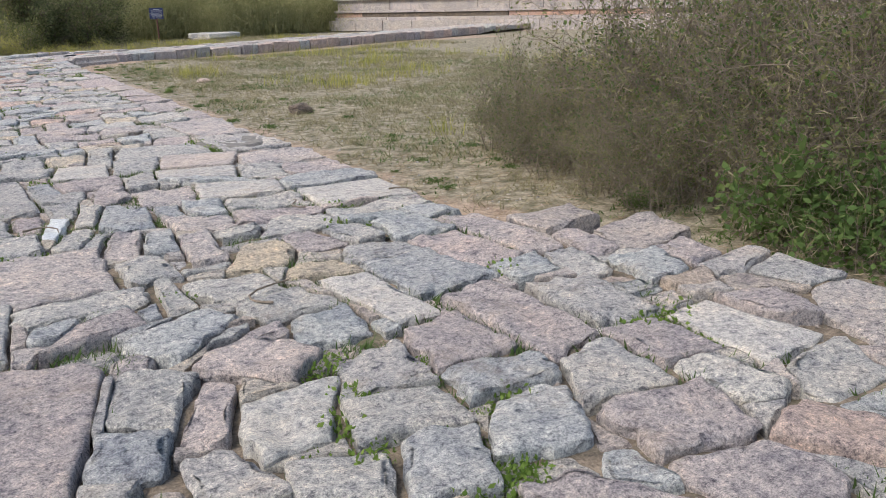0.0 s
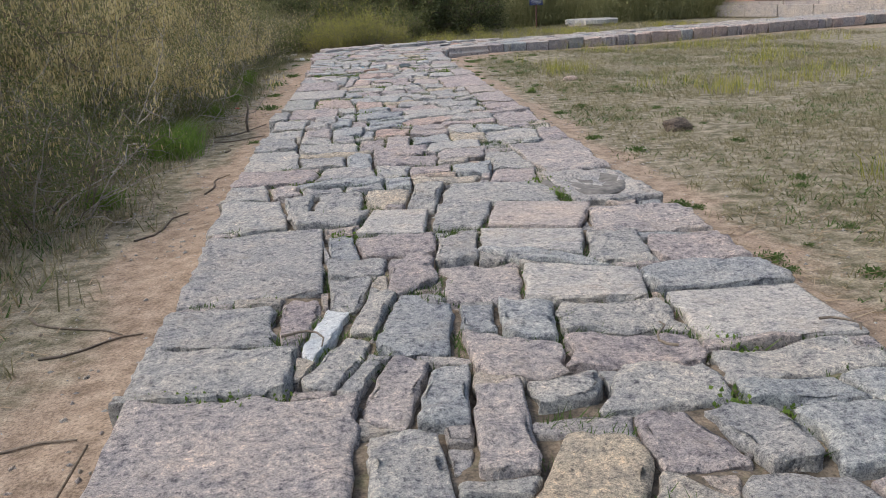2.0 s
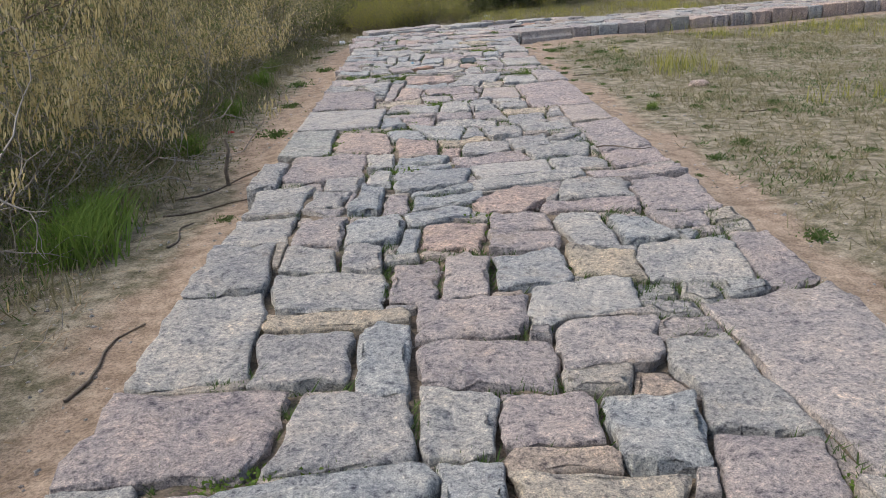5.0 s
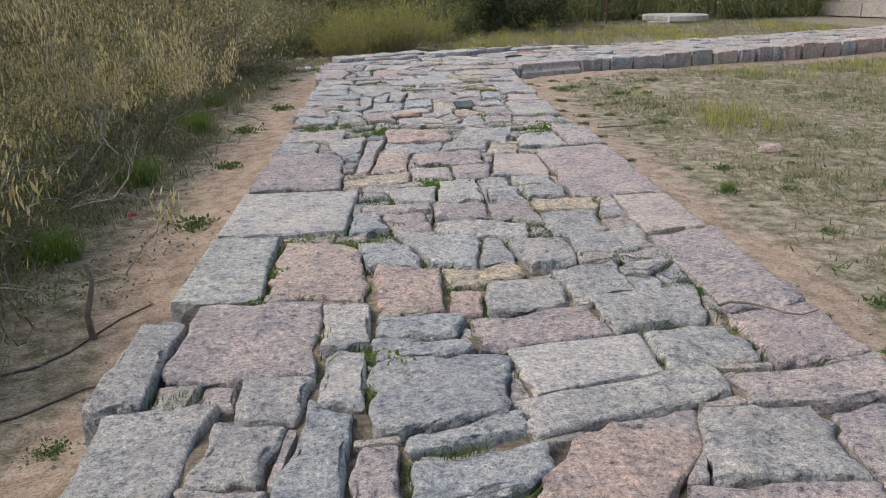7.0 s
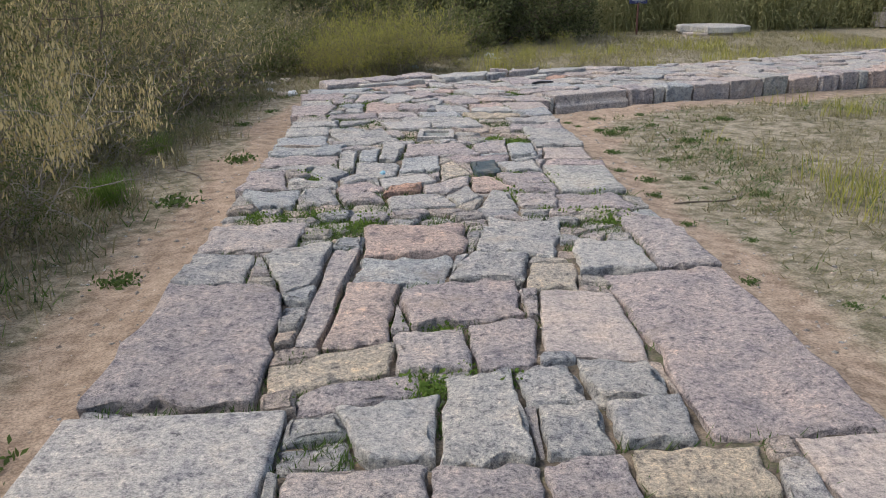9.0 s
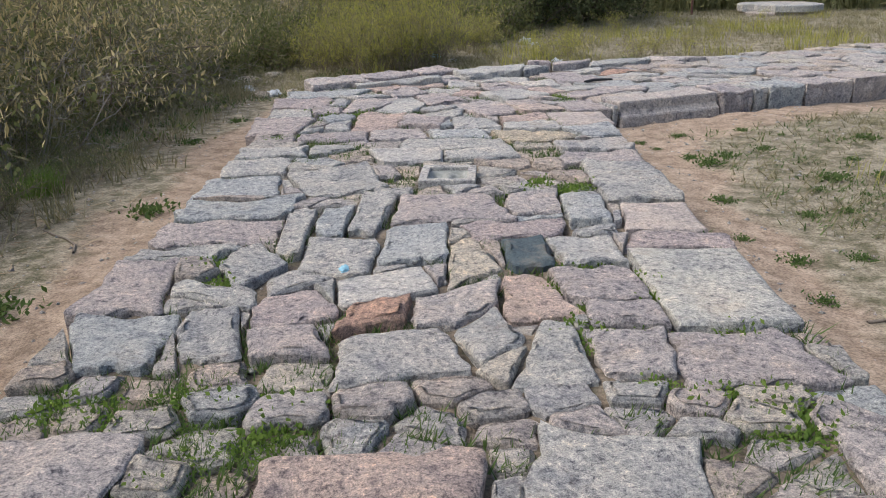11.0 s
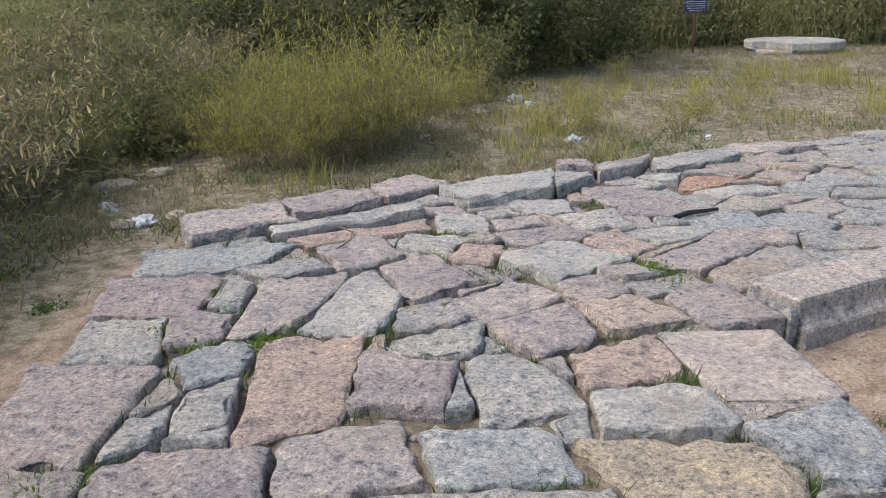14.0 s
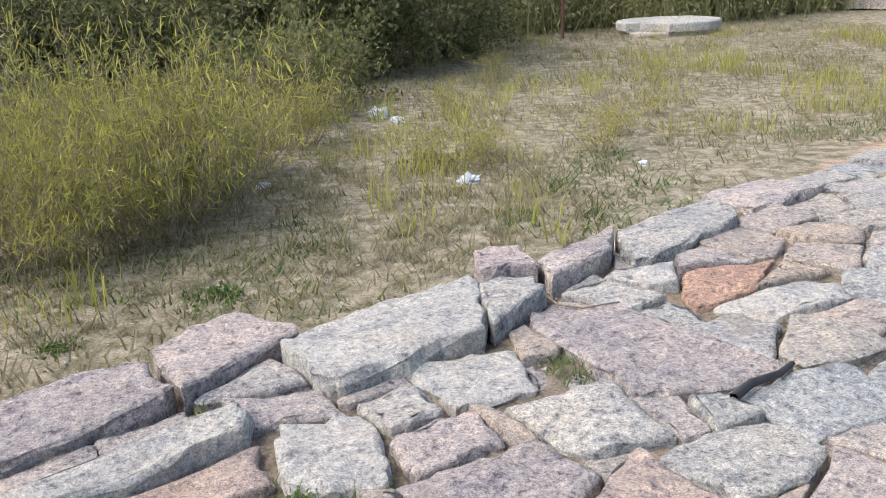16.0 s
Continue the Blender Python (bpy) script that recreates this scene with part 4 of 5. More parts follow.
# ---- carved stones in the path ----
def carved_square(x, y, turn, wide, deep, rim, hollow):
    """A dressed slab with a raised rim round a sunken field split by a worn ridge."""
    m = pose(x, y, 0.018, 0, 0, turn)
    QUADS.append([tuple((m @ Vector((sx * wide / 2, sy * deep / 2, 0)))[:2]) for sx, sy in ((-1, -1), (1, -1), (1, 1), (-1, 1))])
    for bx, by, w, d in ((0, deep / 2 - rim / 2, wide, rim), (0, -deep / 2 + rim / 2, wide, rim), (-wide / 2 + rim / 2, 0, rim, deep - 2 * rim - 0.004), (wide / 2 - rim / 2, 0, rim, deep - 2 * rim - 0.004)):
        part("carved_rim", box(w, d, 0.2, (bx, by, -0.185), 0.008), ROCKS["c"], pavement, "raised dressed rim of pale granite").matrix_basis = m
    bm = bmesh.new()
    w, d = wide - 2 * rim, deep - 2 * rim
    nx, ny = 14, 12
    grid = []
    for j in range(ny + 1):
        row = []
        for i in range(nx + 1):
            u, v = 2 * i / nx - 1, 2 * j / ny - 1
            dip = hollow * max(0.0, 1 - ((abs(u) - 0.5) / 0.42) ** 2) * max(0.0, 1 - (v / 0.9) ** 4)
            row.append(bm.verts.new((u * w / 2, v * d / 2, -0.012 - dip)))
        grid.append(row)
    for j in range(ny):
        for i in range(nx):
            bm.faces.new((grid[j][i], grid[j][i + 1], grid[j + 1][i + 1], grid[j + 1][i]))
    part("carved_hollow", bm, HOLLOW, pavement, "worn greenish-grey double hollow", True).matrix_basis = m


HOLLOW = plain("greenish_worn_stone", (0.26, 0.27, 0.25), 0.85, 0.35, 28, 0, 0.5)
carved_square(1.52, 20.81, -4, 0.36, 0.42, 0.055, 0.045)


def basin_ring():
    """The floor of the round hollow, in a darker colour than the slab."""
    bm = bmesh.new()
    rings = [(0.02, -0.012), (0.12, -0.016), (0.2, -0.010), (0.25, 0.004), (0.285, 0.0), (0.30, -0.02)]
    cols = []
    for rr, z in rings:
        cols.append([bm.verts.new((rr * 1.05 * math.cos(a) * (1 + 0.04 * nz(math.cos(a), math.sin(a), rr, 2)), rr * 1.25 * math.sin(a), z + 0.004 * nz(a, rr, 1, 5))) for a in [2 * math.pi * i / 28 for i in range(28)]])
    for k in range(len(rings) - 1):
        for i in range(28):
            bm.faces.new((cols[k][i], cols[k + 1][i], cols[k + 1][(i + 1) % 28], cols[k][(i + 1) % 28]))
    bm.faces.new(cols[0])
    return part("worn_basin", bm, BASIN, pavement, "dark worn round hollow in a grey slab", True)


BASIN = plain("dark_basin", (0.17, 0.16, 0.145), 0.9, 0.5, 18, 0, 0.6)
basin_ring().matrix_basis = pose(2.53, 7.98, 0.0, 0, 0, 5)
lay_stones()
fill_stones()


# ---- things on the open ground ----
def millstone():
    """A low round slab on a worn drum."""
    top = tagged(new("stone_disc"), "large weathered round grey stone disc lying on bare earth", "stone disc")
    for name, r0, z0, z1, mat in (("drum", 1.12, 0.0, 0.17, ROCKS["d"]), ("slab", 1.2, 0.15, 0.38, ROCKS["g"])):
        bm = bmesh.new()
        n = 40
        prof = [(r0 * 0.97, z0), (r0, z0 + 0.04), (r0 * 1.005, z1 - 0.03), (r0 * 0.98, z1), (r0 * 0.8, z1 + 0.005), (r0 * 0.4, z1 - 0.01)]
        cols = []
        for rr, z in prof:
            ring = []
            for i in range(n):
                a = 2 * math.pi * i / n
                q = 1 + 0.03 * nz(math.cos(a) * 3, math.sin(a) * 3, r0, 1) + (-0.24 if name == "slab" and 3.3 < a < 4.1 else 0) - 0.05 * nz(math.cos(a) * 7, math.sin(a) * 7, r0, 1)
                ring.append(bm.verts.new((rr * q * math.cos(a), rr * q * math.sin(a), z + 0.012 * nz(rr * math.cos(a), rr * math.sin(a), 2, 3))))
            cols.append(ring)
        for k in range(len(prof) - 1):
            for i in range(n):
                bm.faces.new((cols[k][i], cols[k][(i + 1) % n], cols[k + 1][(i + 1) % n], cols[k + 1][i]))
        bm.faces.new(cols[-1])
        part(name, bm, mat, top)
    return top


millstone().matrix_basis = pose(11.75, 41.5, ground_z(11.75, 41.5) - 0.03)
BLUE = plain("blue_enamel", (0.03, 0.04, 0.13), 0.45, 0.15, 12)
WHITE = plain("white_paint", (0.7, 0.7, 0.72), 0.6, 0.08, 12)
RUST = plain("rusty_red_iron", (0.12, 0.05, 0.04), 0.7, 0.4, 30)


def notice_board():
    top = tagged(new("notice_board"), "blue notice board with white lettering on an iron post", "sign")
    bm = bmesh.new()
    bmesh.ops.create_cone(bm, segments=10, radius1=0.035, radius2=0.035, depth=1.05, matrix=Matrix.Translation((0, 0, 0.525)), cap_ends=True)
    part("post", bm, RUST, top)
    board = part("board", box(0.66, 0.03, 0.5, (0, 0, 1.03), 0.006), BLUE, top)
    for row in range(8):
        w = (0.3, 0.54, 0.5, 0.56, 0.52, 0.55, 0.48, 0.36)[row]
        part("text_line", box(w, 0.004, 0.012 if row else 0.022, (0, -0.017, 1.45 - row * 0.053), 0), WHITE, board)
    return top


notice_board().matrix_basis = pose(9.25, 41.9, ground_z(9.25, 41.9), 0, 0, 12)


def boulder(name, label, size, tone, seed, at, turn=0):
    bm = bmesh.new()
    bmesh.ops.create_icosphere(bm, subdivisions=3, radius=1)
    for v in bm.verts:
        k = 1 + 0.3 * noise.noise(v.co * 1.1 + Vector((seed, 0, 0))) + 0.12 * noise.noise(v.co * 3 + Vector((0, seed, 0)))
        v.co = Vector((v.co.x * size[0] * k, v.co.y * size[1] * k, v.co.z * size[2] * k))
    ob = part(name, bm, ROCKS[tone], None, label)
    tagged(ob, "", "stone")
    ob.matrix_basis = pose(at[0], at[1], ground_z(at[0], at[1]) + size[2] * 0.55, 0, 0, turn)
    return ob


boulder("rock", "brown rounded stone lying on the dry grass", (0.16, 0.12, 0.1), "e", 3, (4.55, 11.45))
boulder("rock", "small pinkish stone half sunk in the earth", (0.14, 0.1, 0.05), "o", 5, (4.75, 17.35))
boulder("rock", "pale broken stone among the grass", (0.2, 0.13, 0.06), "t", 8, (-1.25, 27.7), 30)
boulder("rock", "pale broken stone among the grass", (0.16, 0.11, 0.05), "t", 9, (-0.95, 28.2), 70)
boulder("rock", "pale stone beside the end of the kerb", (0.1, 0.07, 0.05), "t", 12, (-0.75, 26.3), 10)
boulder("rock", "small pale stone beside the kerb", (0.1, 0.08, 0.04), "t", 13, (-0.4, 26.55), 40)


# ---- the platform at the end of the crossing way ----
def plinth():
    """A long pinkish stone platform with stepped mouldings."""
    top = tagged(new("stone_platform"), "long pink granite platform with horizontal mouldings", "platform")
    length, z = 26.0, 0.0
    for k, (high, back, tone) in enumerate(((0.55, 0.0, "d"), (0.16, 0.18, "d"), (0.22, 0.30, "e"), (0.14, 0.22, "d"), (0.5, 0.36, "d"), (0.2, 0.2, "d"), (0.9, 0.4, "p"))):
        bm = box(length - 2 * back, 8.0 - 2 * back, high, (0, 0, z), 0.03)
        part("course", bm, ROCKS[tone], top)
        n = 14
        for i in range(n):
            x = -length / 2 + back + (length - 2 * back) * (i + 0.5) / n
            part("facing_stone", box((length - 2 * back) / n - 0.02, 0.1, high - 0.012, (x + rnd.uniform(-0.05, 0.05), -4.0 + back - 0.02 + rnd.uniform(0, 0.01), z + 0.004), 0.012), ROCKS[rnd.choice("dddp" if high != 0.22 else "eer")], top)
        z += high
    return top


px0, py0 = from_road(ROAD_END + 12.6 + 4.0, 20.6 - 1.2)
plinth().matrix_basis = pose(px0, py0, -0.36, 0, 0, 25 - 90)
jamb = tagged(new("carved_pillar"), "broken pale carved pillar standing by the kerb", "pillar")
part("shaft", box(0.75, 0.6, 1.5, (0, 0, 0), 0.05), ROCKS["w"], jamb)
part("carved_band", box(0.82, 0.66, 0.18, (0, 0, 0.45), 0.04), ROCKS["c"], jamb)
part("foot", box(0.95, 0.75, 0.3, (0, 0, 0), 0.05), ROCKS["g"], jamb)
jamb.matrix_basis = pose(23.9, 36.6, -0.36, 0, 0, 25)
ob = tagged(part("stone_block", box(1.8, 0.5, 0.25, (0, 0, 0), 0.03), ROCKS["g"], None, "long grey stone block lying on the grass"), "", "stone")
ob.matrix_basis = pose(20.5, 53, ground_z(20.5, 53), 0, 0, 15)


# ---- plants ----
def tubes(paths, sides=3):
    """Tapering twigs as one array mesh. paths: lists of (point, radius)."""
    vs, fs, base = [], [], 0
    for path in paths:
        pts = np.array([p for p, _ in path])
        rad = np.array([r for _, r in path])
        d = np.gradient(pts, axis=0)
        d /= np.linalg.norm(d, axis=1)[:, None] + 1e-9
        ref = np.where(abs(d[:, 2:3]) > 0.9, [[1.0, 0, 0]], [[0, 0, 1.0]])
        a = np.cross(d, ref)
        a /= np.linalg.norm(a, axis=1)[:, None] + 1e-9
        b = np.cross(d, a)
        ang = np.arange(sides) * 2 * math.pi / sides
        ring = pts[:, None] + rad[:, None, None] * (a[:, None] * np.cos(ang)[None, :, None] + b[:, None] * np.sin(ang)[None, :, None])
        vs.append(ring.reshape(-1, 3))
        n = len(pts)
        i, k = np.meshgrid(np.arange(n - 1), np.arange(sides), indexing="ij")
        k2 = (k + 1) % sides
        fs.append((base + np.stack([i * sides + k, i * sides + k2, (i + 1) * sides + k2, (i + 1) * sides + k], -1)).reshape(-1, 4))
        base += n * sides
    return np.concatenate(vs), np.concatenate(fs)


def leaves(points, length, width, droop=0.0, r=rng):
    """Folded lozenges at points, turned at random; droop pulls them downward."""
    n = len(points)
    d = r.normal(size=(n, 3))
    d[:, 2] = d[:, 2] * (1 - droop) - 2.2 * droop
    d[:, :2] *= 1 - 0.5 * max(0.0, droop)
    d /= np.linalg.norm(d, axis=1)[:, None]
    s = np.cross(d, r.normal(size=(n, 3)))
    s /= np.linalg.norm(s, axis=1)[:, None] + 1e-9
    up = np.cross(s, d)
    ln = (length * r.uniform(0.6, 1.3, n))[:, None]
    wd = (width * r.uniform(0.6, 1.3, n))[:, None]
    p = np.asarray(points)
    quad = np.stack([p, p + d * ln * 0.5 + s * wd * 0.5 + up * wd * 0.15, p + d * ln, p + d * ln * 0.5 - s * wd * 0.5 + up * wd * 0.15], 1)
    return quad.reshape(-1, 3), np.arange(4 * n).reshape(-1, 4)


def twigs(r, height, spread, stems, forks, wobble=0.18, start=0.12, lean=0.5, thick=0.012):
    """Branching stems of a shrub."""
    paths = []

    def grow(p, d, length, rad, level):
        steps = 5
        path = [(p.copy(), rad)]
        for k in range(steps):
            d = d + r.normal(size=3) * wobble
            d[2] += 0.03
            d /= np.linalg.norm(d)
            p = p + d * length / steps
            path.append((p.copy(), rad * (1 - 0.7 * (k + 1) / steps)))
            if level < 2:
                for _ in range(forks):
                    if r.random() < 0.75:
                        e = d + r.normal(size=3) * 0.75
                        e /= np.linalg.norm(e)
                        grow(p, e, length * r.uniform(0.35, 0.6), rad * 0.55, level + 1)
        paths.append(path)

    for _ in range(stems):
        a, q = r.uniform(0, 2 * math.pi), r.uniform(0, 1) ** 0.5
        d = np.array([math.cos(a) * lean * q, math.sin(a) * lean * q, 1.0]) + r.normal(size=3) * 0.15
        p = np.array([math.cos(a) * spread * q * start * 4, math.sin(a) * spread * q * start * 4, -0.05])
        grow(p, d / np.linalg.norm(d), height * r.uniform(0.6, 1.0), thick * r.uniform(0.7, 1.3), 0)
    return paths


def on_twigs(paths, count, r, low=0.0, scatter=0.03, tips=False):
    pts = np.concatenate([np.array([p for p, _ in path[2 if tips else 1:]]) for path in paths])
    nxt = np.concatenate([np.array([path[max(0, k - 1)][0] for k in range(2 if tips else 1, len(path))]) for path in paths])
    pts, nxt = pts[pts[:, 2] > low], nxt[pts[:, 2] > low]
    k = r.integers(0, len(pts), count)
    t = r.random(count)[:, None]
    return pts[k] * t + nxt[k] * (1 - t) + r.normal(size=(count, 3)) * scatter


def shrub(name, label, category, seed, height, spread, stems, forks, foliage, bark, lean=0.5, wobble=0.18, thick=0.012, group=""):
    """A shrub: woody stems and one or more kinds of leaf. foliage: (part, material, count, length, width, droop, low, scatter)."""
    r = np.random.default_rng(seed)
    top = tagged(new(name), label, category, group)
    paths = twigs(r, height, spread, stems, forks, wobble, 0.12, lean, thick)
    v, f = tubes(paths)
    st = new("branchwork", fast_mesh("branchwork", v, f, bark))
    st.parent = top
    for pname, mat, count, length, width, droop, low, scatter in foliage:
        v, f = leaves(on_twigs(paths, count, r, low, scatter), length, width, droop, r)
        ob = tagged(new(pname, fast_mesh(pname, v, f, mat)), kind="stuff")
        ob.parent = top
    return top


def strew(ob, places, lift=0.0):
    """Put the first at its place and copies at the others: (x, y, scale)."""
    for k, (x, y, s) in enumerate(places):
        m = pose(x, y, ground_z(x, y) + lift, rnd.gauss(0, 4), rnd.gauss(0, 4), rnd.uniform(0, 360)) @ Matrix.Diagonal((s, s, s * rnd.uniform(0.9, 1.12), 1))
        if k == 0:
            ob.matrix_basis = m
        else:
            copy_thing(ob, pose(0, 0, 0)).matrix_basis = m


def blades(pts, height, width, lean, r, segs=1):
    """Grass blades rising from pts."""
    n = len(pts)
    a = r.uniform(0, 2 * math.pi, n)
    h = height * r.uniform(0.5, 1.3, n)
    tip = np.stack([np.cos(a), np.sin(a), np.zeros(n)], 1) * (lean * h * r.uniform(0.2, 1.6, n))[:, None]
    side = np.stack([-np.sin(a + 0.6), np.cos(a + 0.6), np.zeros(n)], 1) * (width * r.uniform(0.6, 1.4, n))[:, None]
    up = np.stack([np.zeros(n), np.zeros(n), h], 1)
    if segs == 1:
        v = np.stack([pts - side, pts + side, pts + tip + up], 1).reshape(-1, 3)
        return v, np.arange(3 * n).reshape(-1, 3)
    m = pts + tip * 0.35 + up * 0.6
    v = np.stack([pts - side, pts + side, m - side * 0.7, m + side * 0.7, pts + tip + up * 0.96], 1).reshape(-1, 3)
    k = np.arange(n)[:, None] * 5
    return v, np.concatenate([k + [[0, 1, 3]], k + [[0, 3, 2]], k + [[2, 3, 4]]])


def field(count, x0, x1, y0, y1, keep, r):
    """Places on the earth where keep(x, y) allows, in drifts."""
    out = []
    xs, ys = r.uniform(x0, x1, count), r.uniform(y0, y1, count)
    for x, y in zip(xs, ys):
        if keep(x, y) > r.random():
            out.append((x, y, ground_z(x, y) - 0.005))
    return np.array(out)


def tuft_field(name, label, mat, pts, per, radius, height, width, lean, r, segs=1):
    k = np.repeat(np.arange(len(pts)), per)
    p = pts[k] + np.concatenate([r.normal(size=(len(k), 2)) * radius, np.zeros((len(k), 1))], 1)
    v, f = blades(p, height, width, lean, r, segs)
    return tagged(new(name, fast_mesh(name, v, f, mat)), label, "grass", kind="stuff")


def meadow(x, y):
    p = paved(x, y)
    if p > -0.3:
        return 0.0
    d = max(0.0, min(1.0, (-p - 0.5) / 0.8))
    return d * max(0.0, min(1.0, 0.75 + 1.0 * nz(x, y, 0, 0.7) + 0.5 * nz(x, y, 5, 2.2)))


r_grass = np.random.default_rng(21)
tuft_field("dry_grass", "short dry straw-coloured grass on the open ground", STRAW, field(16000, 3.2, 13, 5, 26, meadow, r_grass), 8, 0.05, 0.075, 0.0045, 1.5, r_grass)
tuft_field("dry_grass", "short dry straw-coloured grass beyond the paving", STRAW, field(16000, -3, 16, 25.5, 45, meadow, r_grass), 8, 0.06, 0.11, 0.006, 1.2, r_grass)
tuft_field("green_grass", "thin patches of low green grass", GREEN, field(8000, 3.2, 13, 3, 26, lambda x, y: meadow(x, y) * (nz(x, y, 20, 0.6) > 0.0), r_grass), 10, 0.07, 0.045, 0.006, 1.5, r_grass)
tuft_field("tall_weeds", "thin knee-high yellowing weeds", YELLOW, field(900, 4.5, 14, 8, 26, lambda x, y: meadow(x, y) * (nz(x, y, 40, 0.35) > 0.12), r_grass), 14, 0.09, 0.26, 0.004, 0.5, r_grass, 2)
tuft_field("tall_weeds", "thin knee-high yellowing weeds beyond the paving", YELLOW, field(1500, -2, 14, 27, 42, lambda x, y: meadow(x, y) * (nz(x, y, 40, 0.4) > 0.08), r_grass), 14, 0.09, 0.28, 0.005, 0.5, r_grass, 2)
tuft_field("undergrowth", "straggling dry grass under the shrubs", STRAW, field(3500, -4.5, -0.7, 1, 27, lambda x, y: 0.9 if x < -0.95 + 0.25 * nz(x, y, 3, 0.9) else 0.04, r_grass), 9, 0.07, 0.16, 0.0045, 0.9, r_grass, 2)
tuft_field("undergrowth_leaves", "low green weeds under the shrubs", GREEN, field(1600, -4.0, -0.8, 1, 27, lambda x, y: 0.9 if x < -1.05 + 0.25 * nz(x, y, 3, 0.9) and nz(x, y, 33, 0.5) > -0.1 else 0.02, r_grass), 10, 0.08, 0.1, 0.007, 0.9, r_grass)

tuft_field("dry_grass", "straggling straw and weeds behind the far kerb", STRAW, field(1500, -3, 4, 26.2, 30.5, lambda x, y: (0.8 if paved(x, y) < -0.55 else 0.0) * (0.55 + nz(x, y, 11, 0.9)), r_grass), 8, 0.1, 0.10, 0.006, 1.2, r_grass, 2)
tuft_field("green_grass", "low green weeds behind the far kerb", GREEN, field(1500, -3, 8, 25.8, 30.5, lambda x, y: (0.8 if paved(x, y) < -0.3 else 0.0) * (nz(x, y, 14, 0.8) > 0.05), r_grass), 10, 0.08, 0.07, 0.007, 1.2, r_grass)

# dry pod-bearing shrubs along the west side of the path
pod_a = shrub("pod_shrub", "dry tangled shrub hung with pale yellow pods", "shrub", 31, 1.5, 0.9, 18, 1,
              [("seed_pod_mass", PODS, 2400, 0.085, 0.018, 1.0, 0.75, 0.05), ("foliage", OLIVE, 9000, 0.024, 0.013, 0.1, 0.0, 0.08), ("dry_foliage", STRAW, 1500, 0.07, 0.009, 0.2, 0.7, 0.08)], PALE_TWIG, 0.75, 0.24, 0.011, "shrubs along the path")
pod_b = shrub("pod_shrub", "dry tangled shrub with olive leaves and few pods", "shrub", 32, 1.25, 0.9, 20, 1,
              [("seed_pod_mass", PODS, 480, 0.07, 0.012, 1.0, 0.5, 0.05), ("foliage", OLIVE, 8000, 0.022, 0.012, 0.1, 0.0, 0.08), ("green_foliage", GREEN, 5000, 0.024, 0.013, 0.1, 0.0, 0.09)], DRY_TWIG, 0.8, 0.24, 0.011, "shrubs along the path")
strew(pod_a, [(-2.1 + 0.25 * math.sin(k * 2.1), y, 0.95 + 0.15 * math.sin(k * 1.3)) for k, y in enumerate((11.9, 13.6, 15.2, 17.0, 18.6))])
strew(pod_b, [(-1.95 + 0.3 * math.sin(k * 1.7), y, 0.75 + 0.15 * math.sin(k * 2.3)) for k, y in enumerate((7.4, 8.9, 10.4, 12.4, 14.4, 16.2, 18.0))] + [(-2.5, 5.6, 0.8)])
bare = shrub("dead_branch", "bare grey arching branches of a dead shrub", "shrub", 34, 1.35, 0.8, 11, 1,
             [("dead_leaf_mass", LITTER, 260, 0.03, 0.012, 0.4, 0.1, 0.03)], PALE_TWIG, 1.0, 0.26, 0.013, "dead branches")
strew(bare, [(-1.75, 8.6, 0.85), (-1.9, 10.9, 0.9), (-1.8, 13.4, 0.85), (-1.75, 16.0, 0.8), (-2.0, 19.2, 0.8), (-2.2, 22.6, 0.9), (-2.4, 25.6, 0.8)])
green_tuft = tagged(new("grass_tuft"), "bright green grass tuft at the foot of the shrubs", "grass", "green tufts")
r_tuft = np.random.default_rng(35)
v, f = blades(np.concatenate([r_tuft.normal(size=(420, 2)) * 0.13, np.zeros((420, 1))], 1), 0.34, 0.0045, 0.75, r_tuft, 2)
tuft_leaves = new("grass_foliage", fast_mesh("grass_foliage", v, f, FRESH))
tuft_leaves.parent = green_tuft
strew(green_tuft, [(-1.15, 11.5, 1.1), (-1.2, 12.0, 0.9), (-1.3, 9.3, 0.6), (-1.2, 14.6, 0.6), (-1.25, 16.7, 0.7), (-1.3, 19.4, 0.7), (-1.5, 21.6, 0.6), (3.75, 15.9, 0.22)])
back_a = shrub("dry_bush", "tall dense olive-brown bush behind the path edge", "shrub", 33, 2.2, 1.2, 18, 1,
               [("foliage", OLIVE, 5500, 0.055, 0.028, 0.1, 0.0, 0.12), ("dry_foliage", STRAW, 3500, 0.11, 0.012, -0.2, 0.2, 0.12), ("seed_pod_mass", PODS, 2400, 0.09, 0.018, 0.85, 0.7, 0.1)], BARK, 0.6, 0.2, 0.016, "shrubs along the path")
strew(back_a, [(-3.6 + 0.5 * math.sin(k * 2.7), y, 1.0 + 0.2 * math.sin(k * 1.9)) for k, y in enumerate((4.5, 7.5, 10.0, 12.6, 15.0, 17.5, 20.0, 22.5, 25.0, 27.5))]
      + [(-5.6 + 0.6 * math.sin(k * 1.1), y, 1.35) for k, y in enumerate((9, 13, 17, 21, 25, 29))])

strew(copy_thing(pod_b, pose(0, 0, 0)), [(-2.5, 20.3, 0.75), (-2.7, 22.0, 0.7), (-2.9, 24.2, 0.8), (-3.0, 26.4, 0.8), (-1.75, 21.0, 0.4), (-1.9, 23.0, 0.4), (-1.7, 25.0, 0.35), (-1.3, 22.0, 0.25)])
strew(copy_thing(pod_a, pose(0, 0, 0)), [(-2.9, 21.2, 0.9), (-3.2, 23.2, 0.95), (-3.4, 25.4, 0.95)])

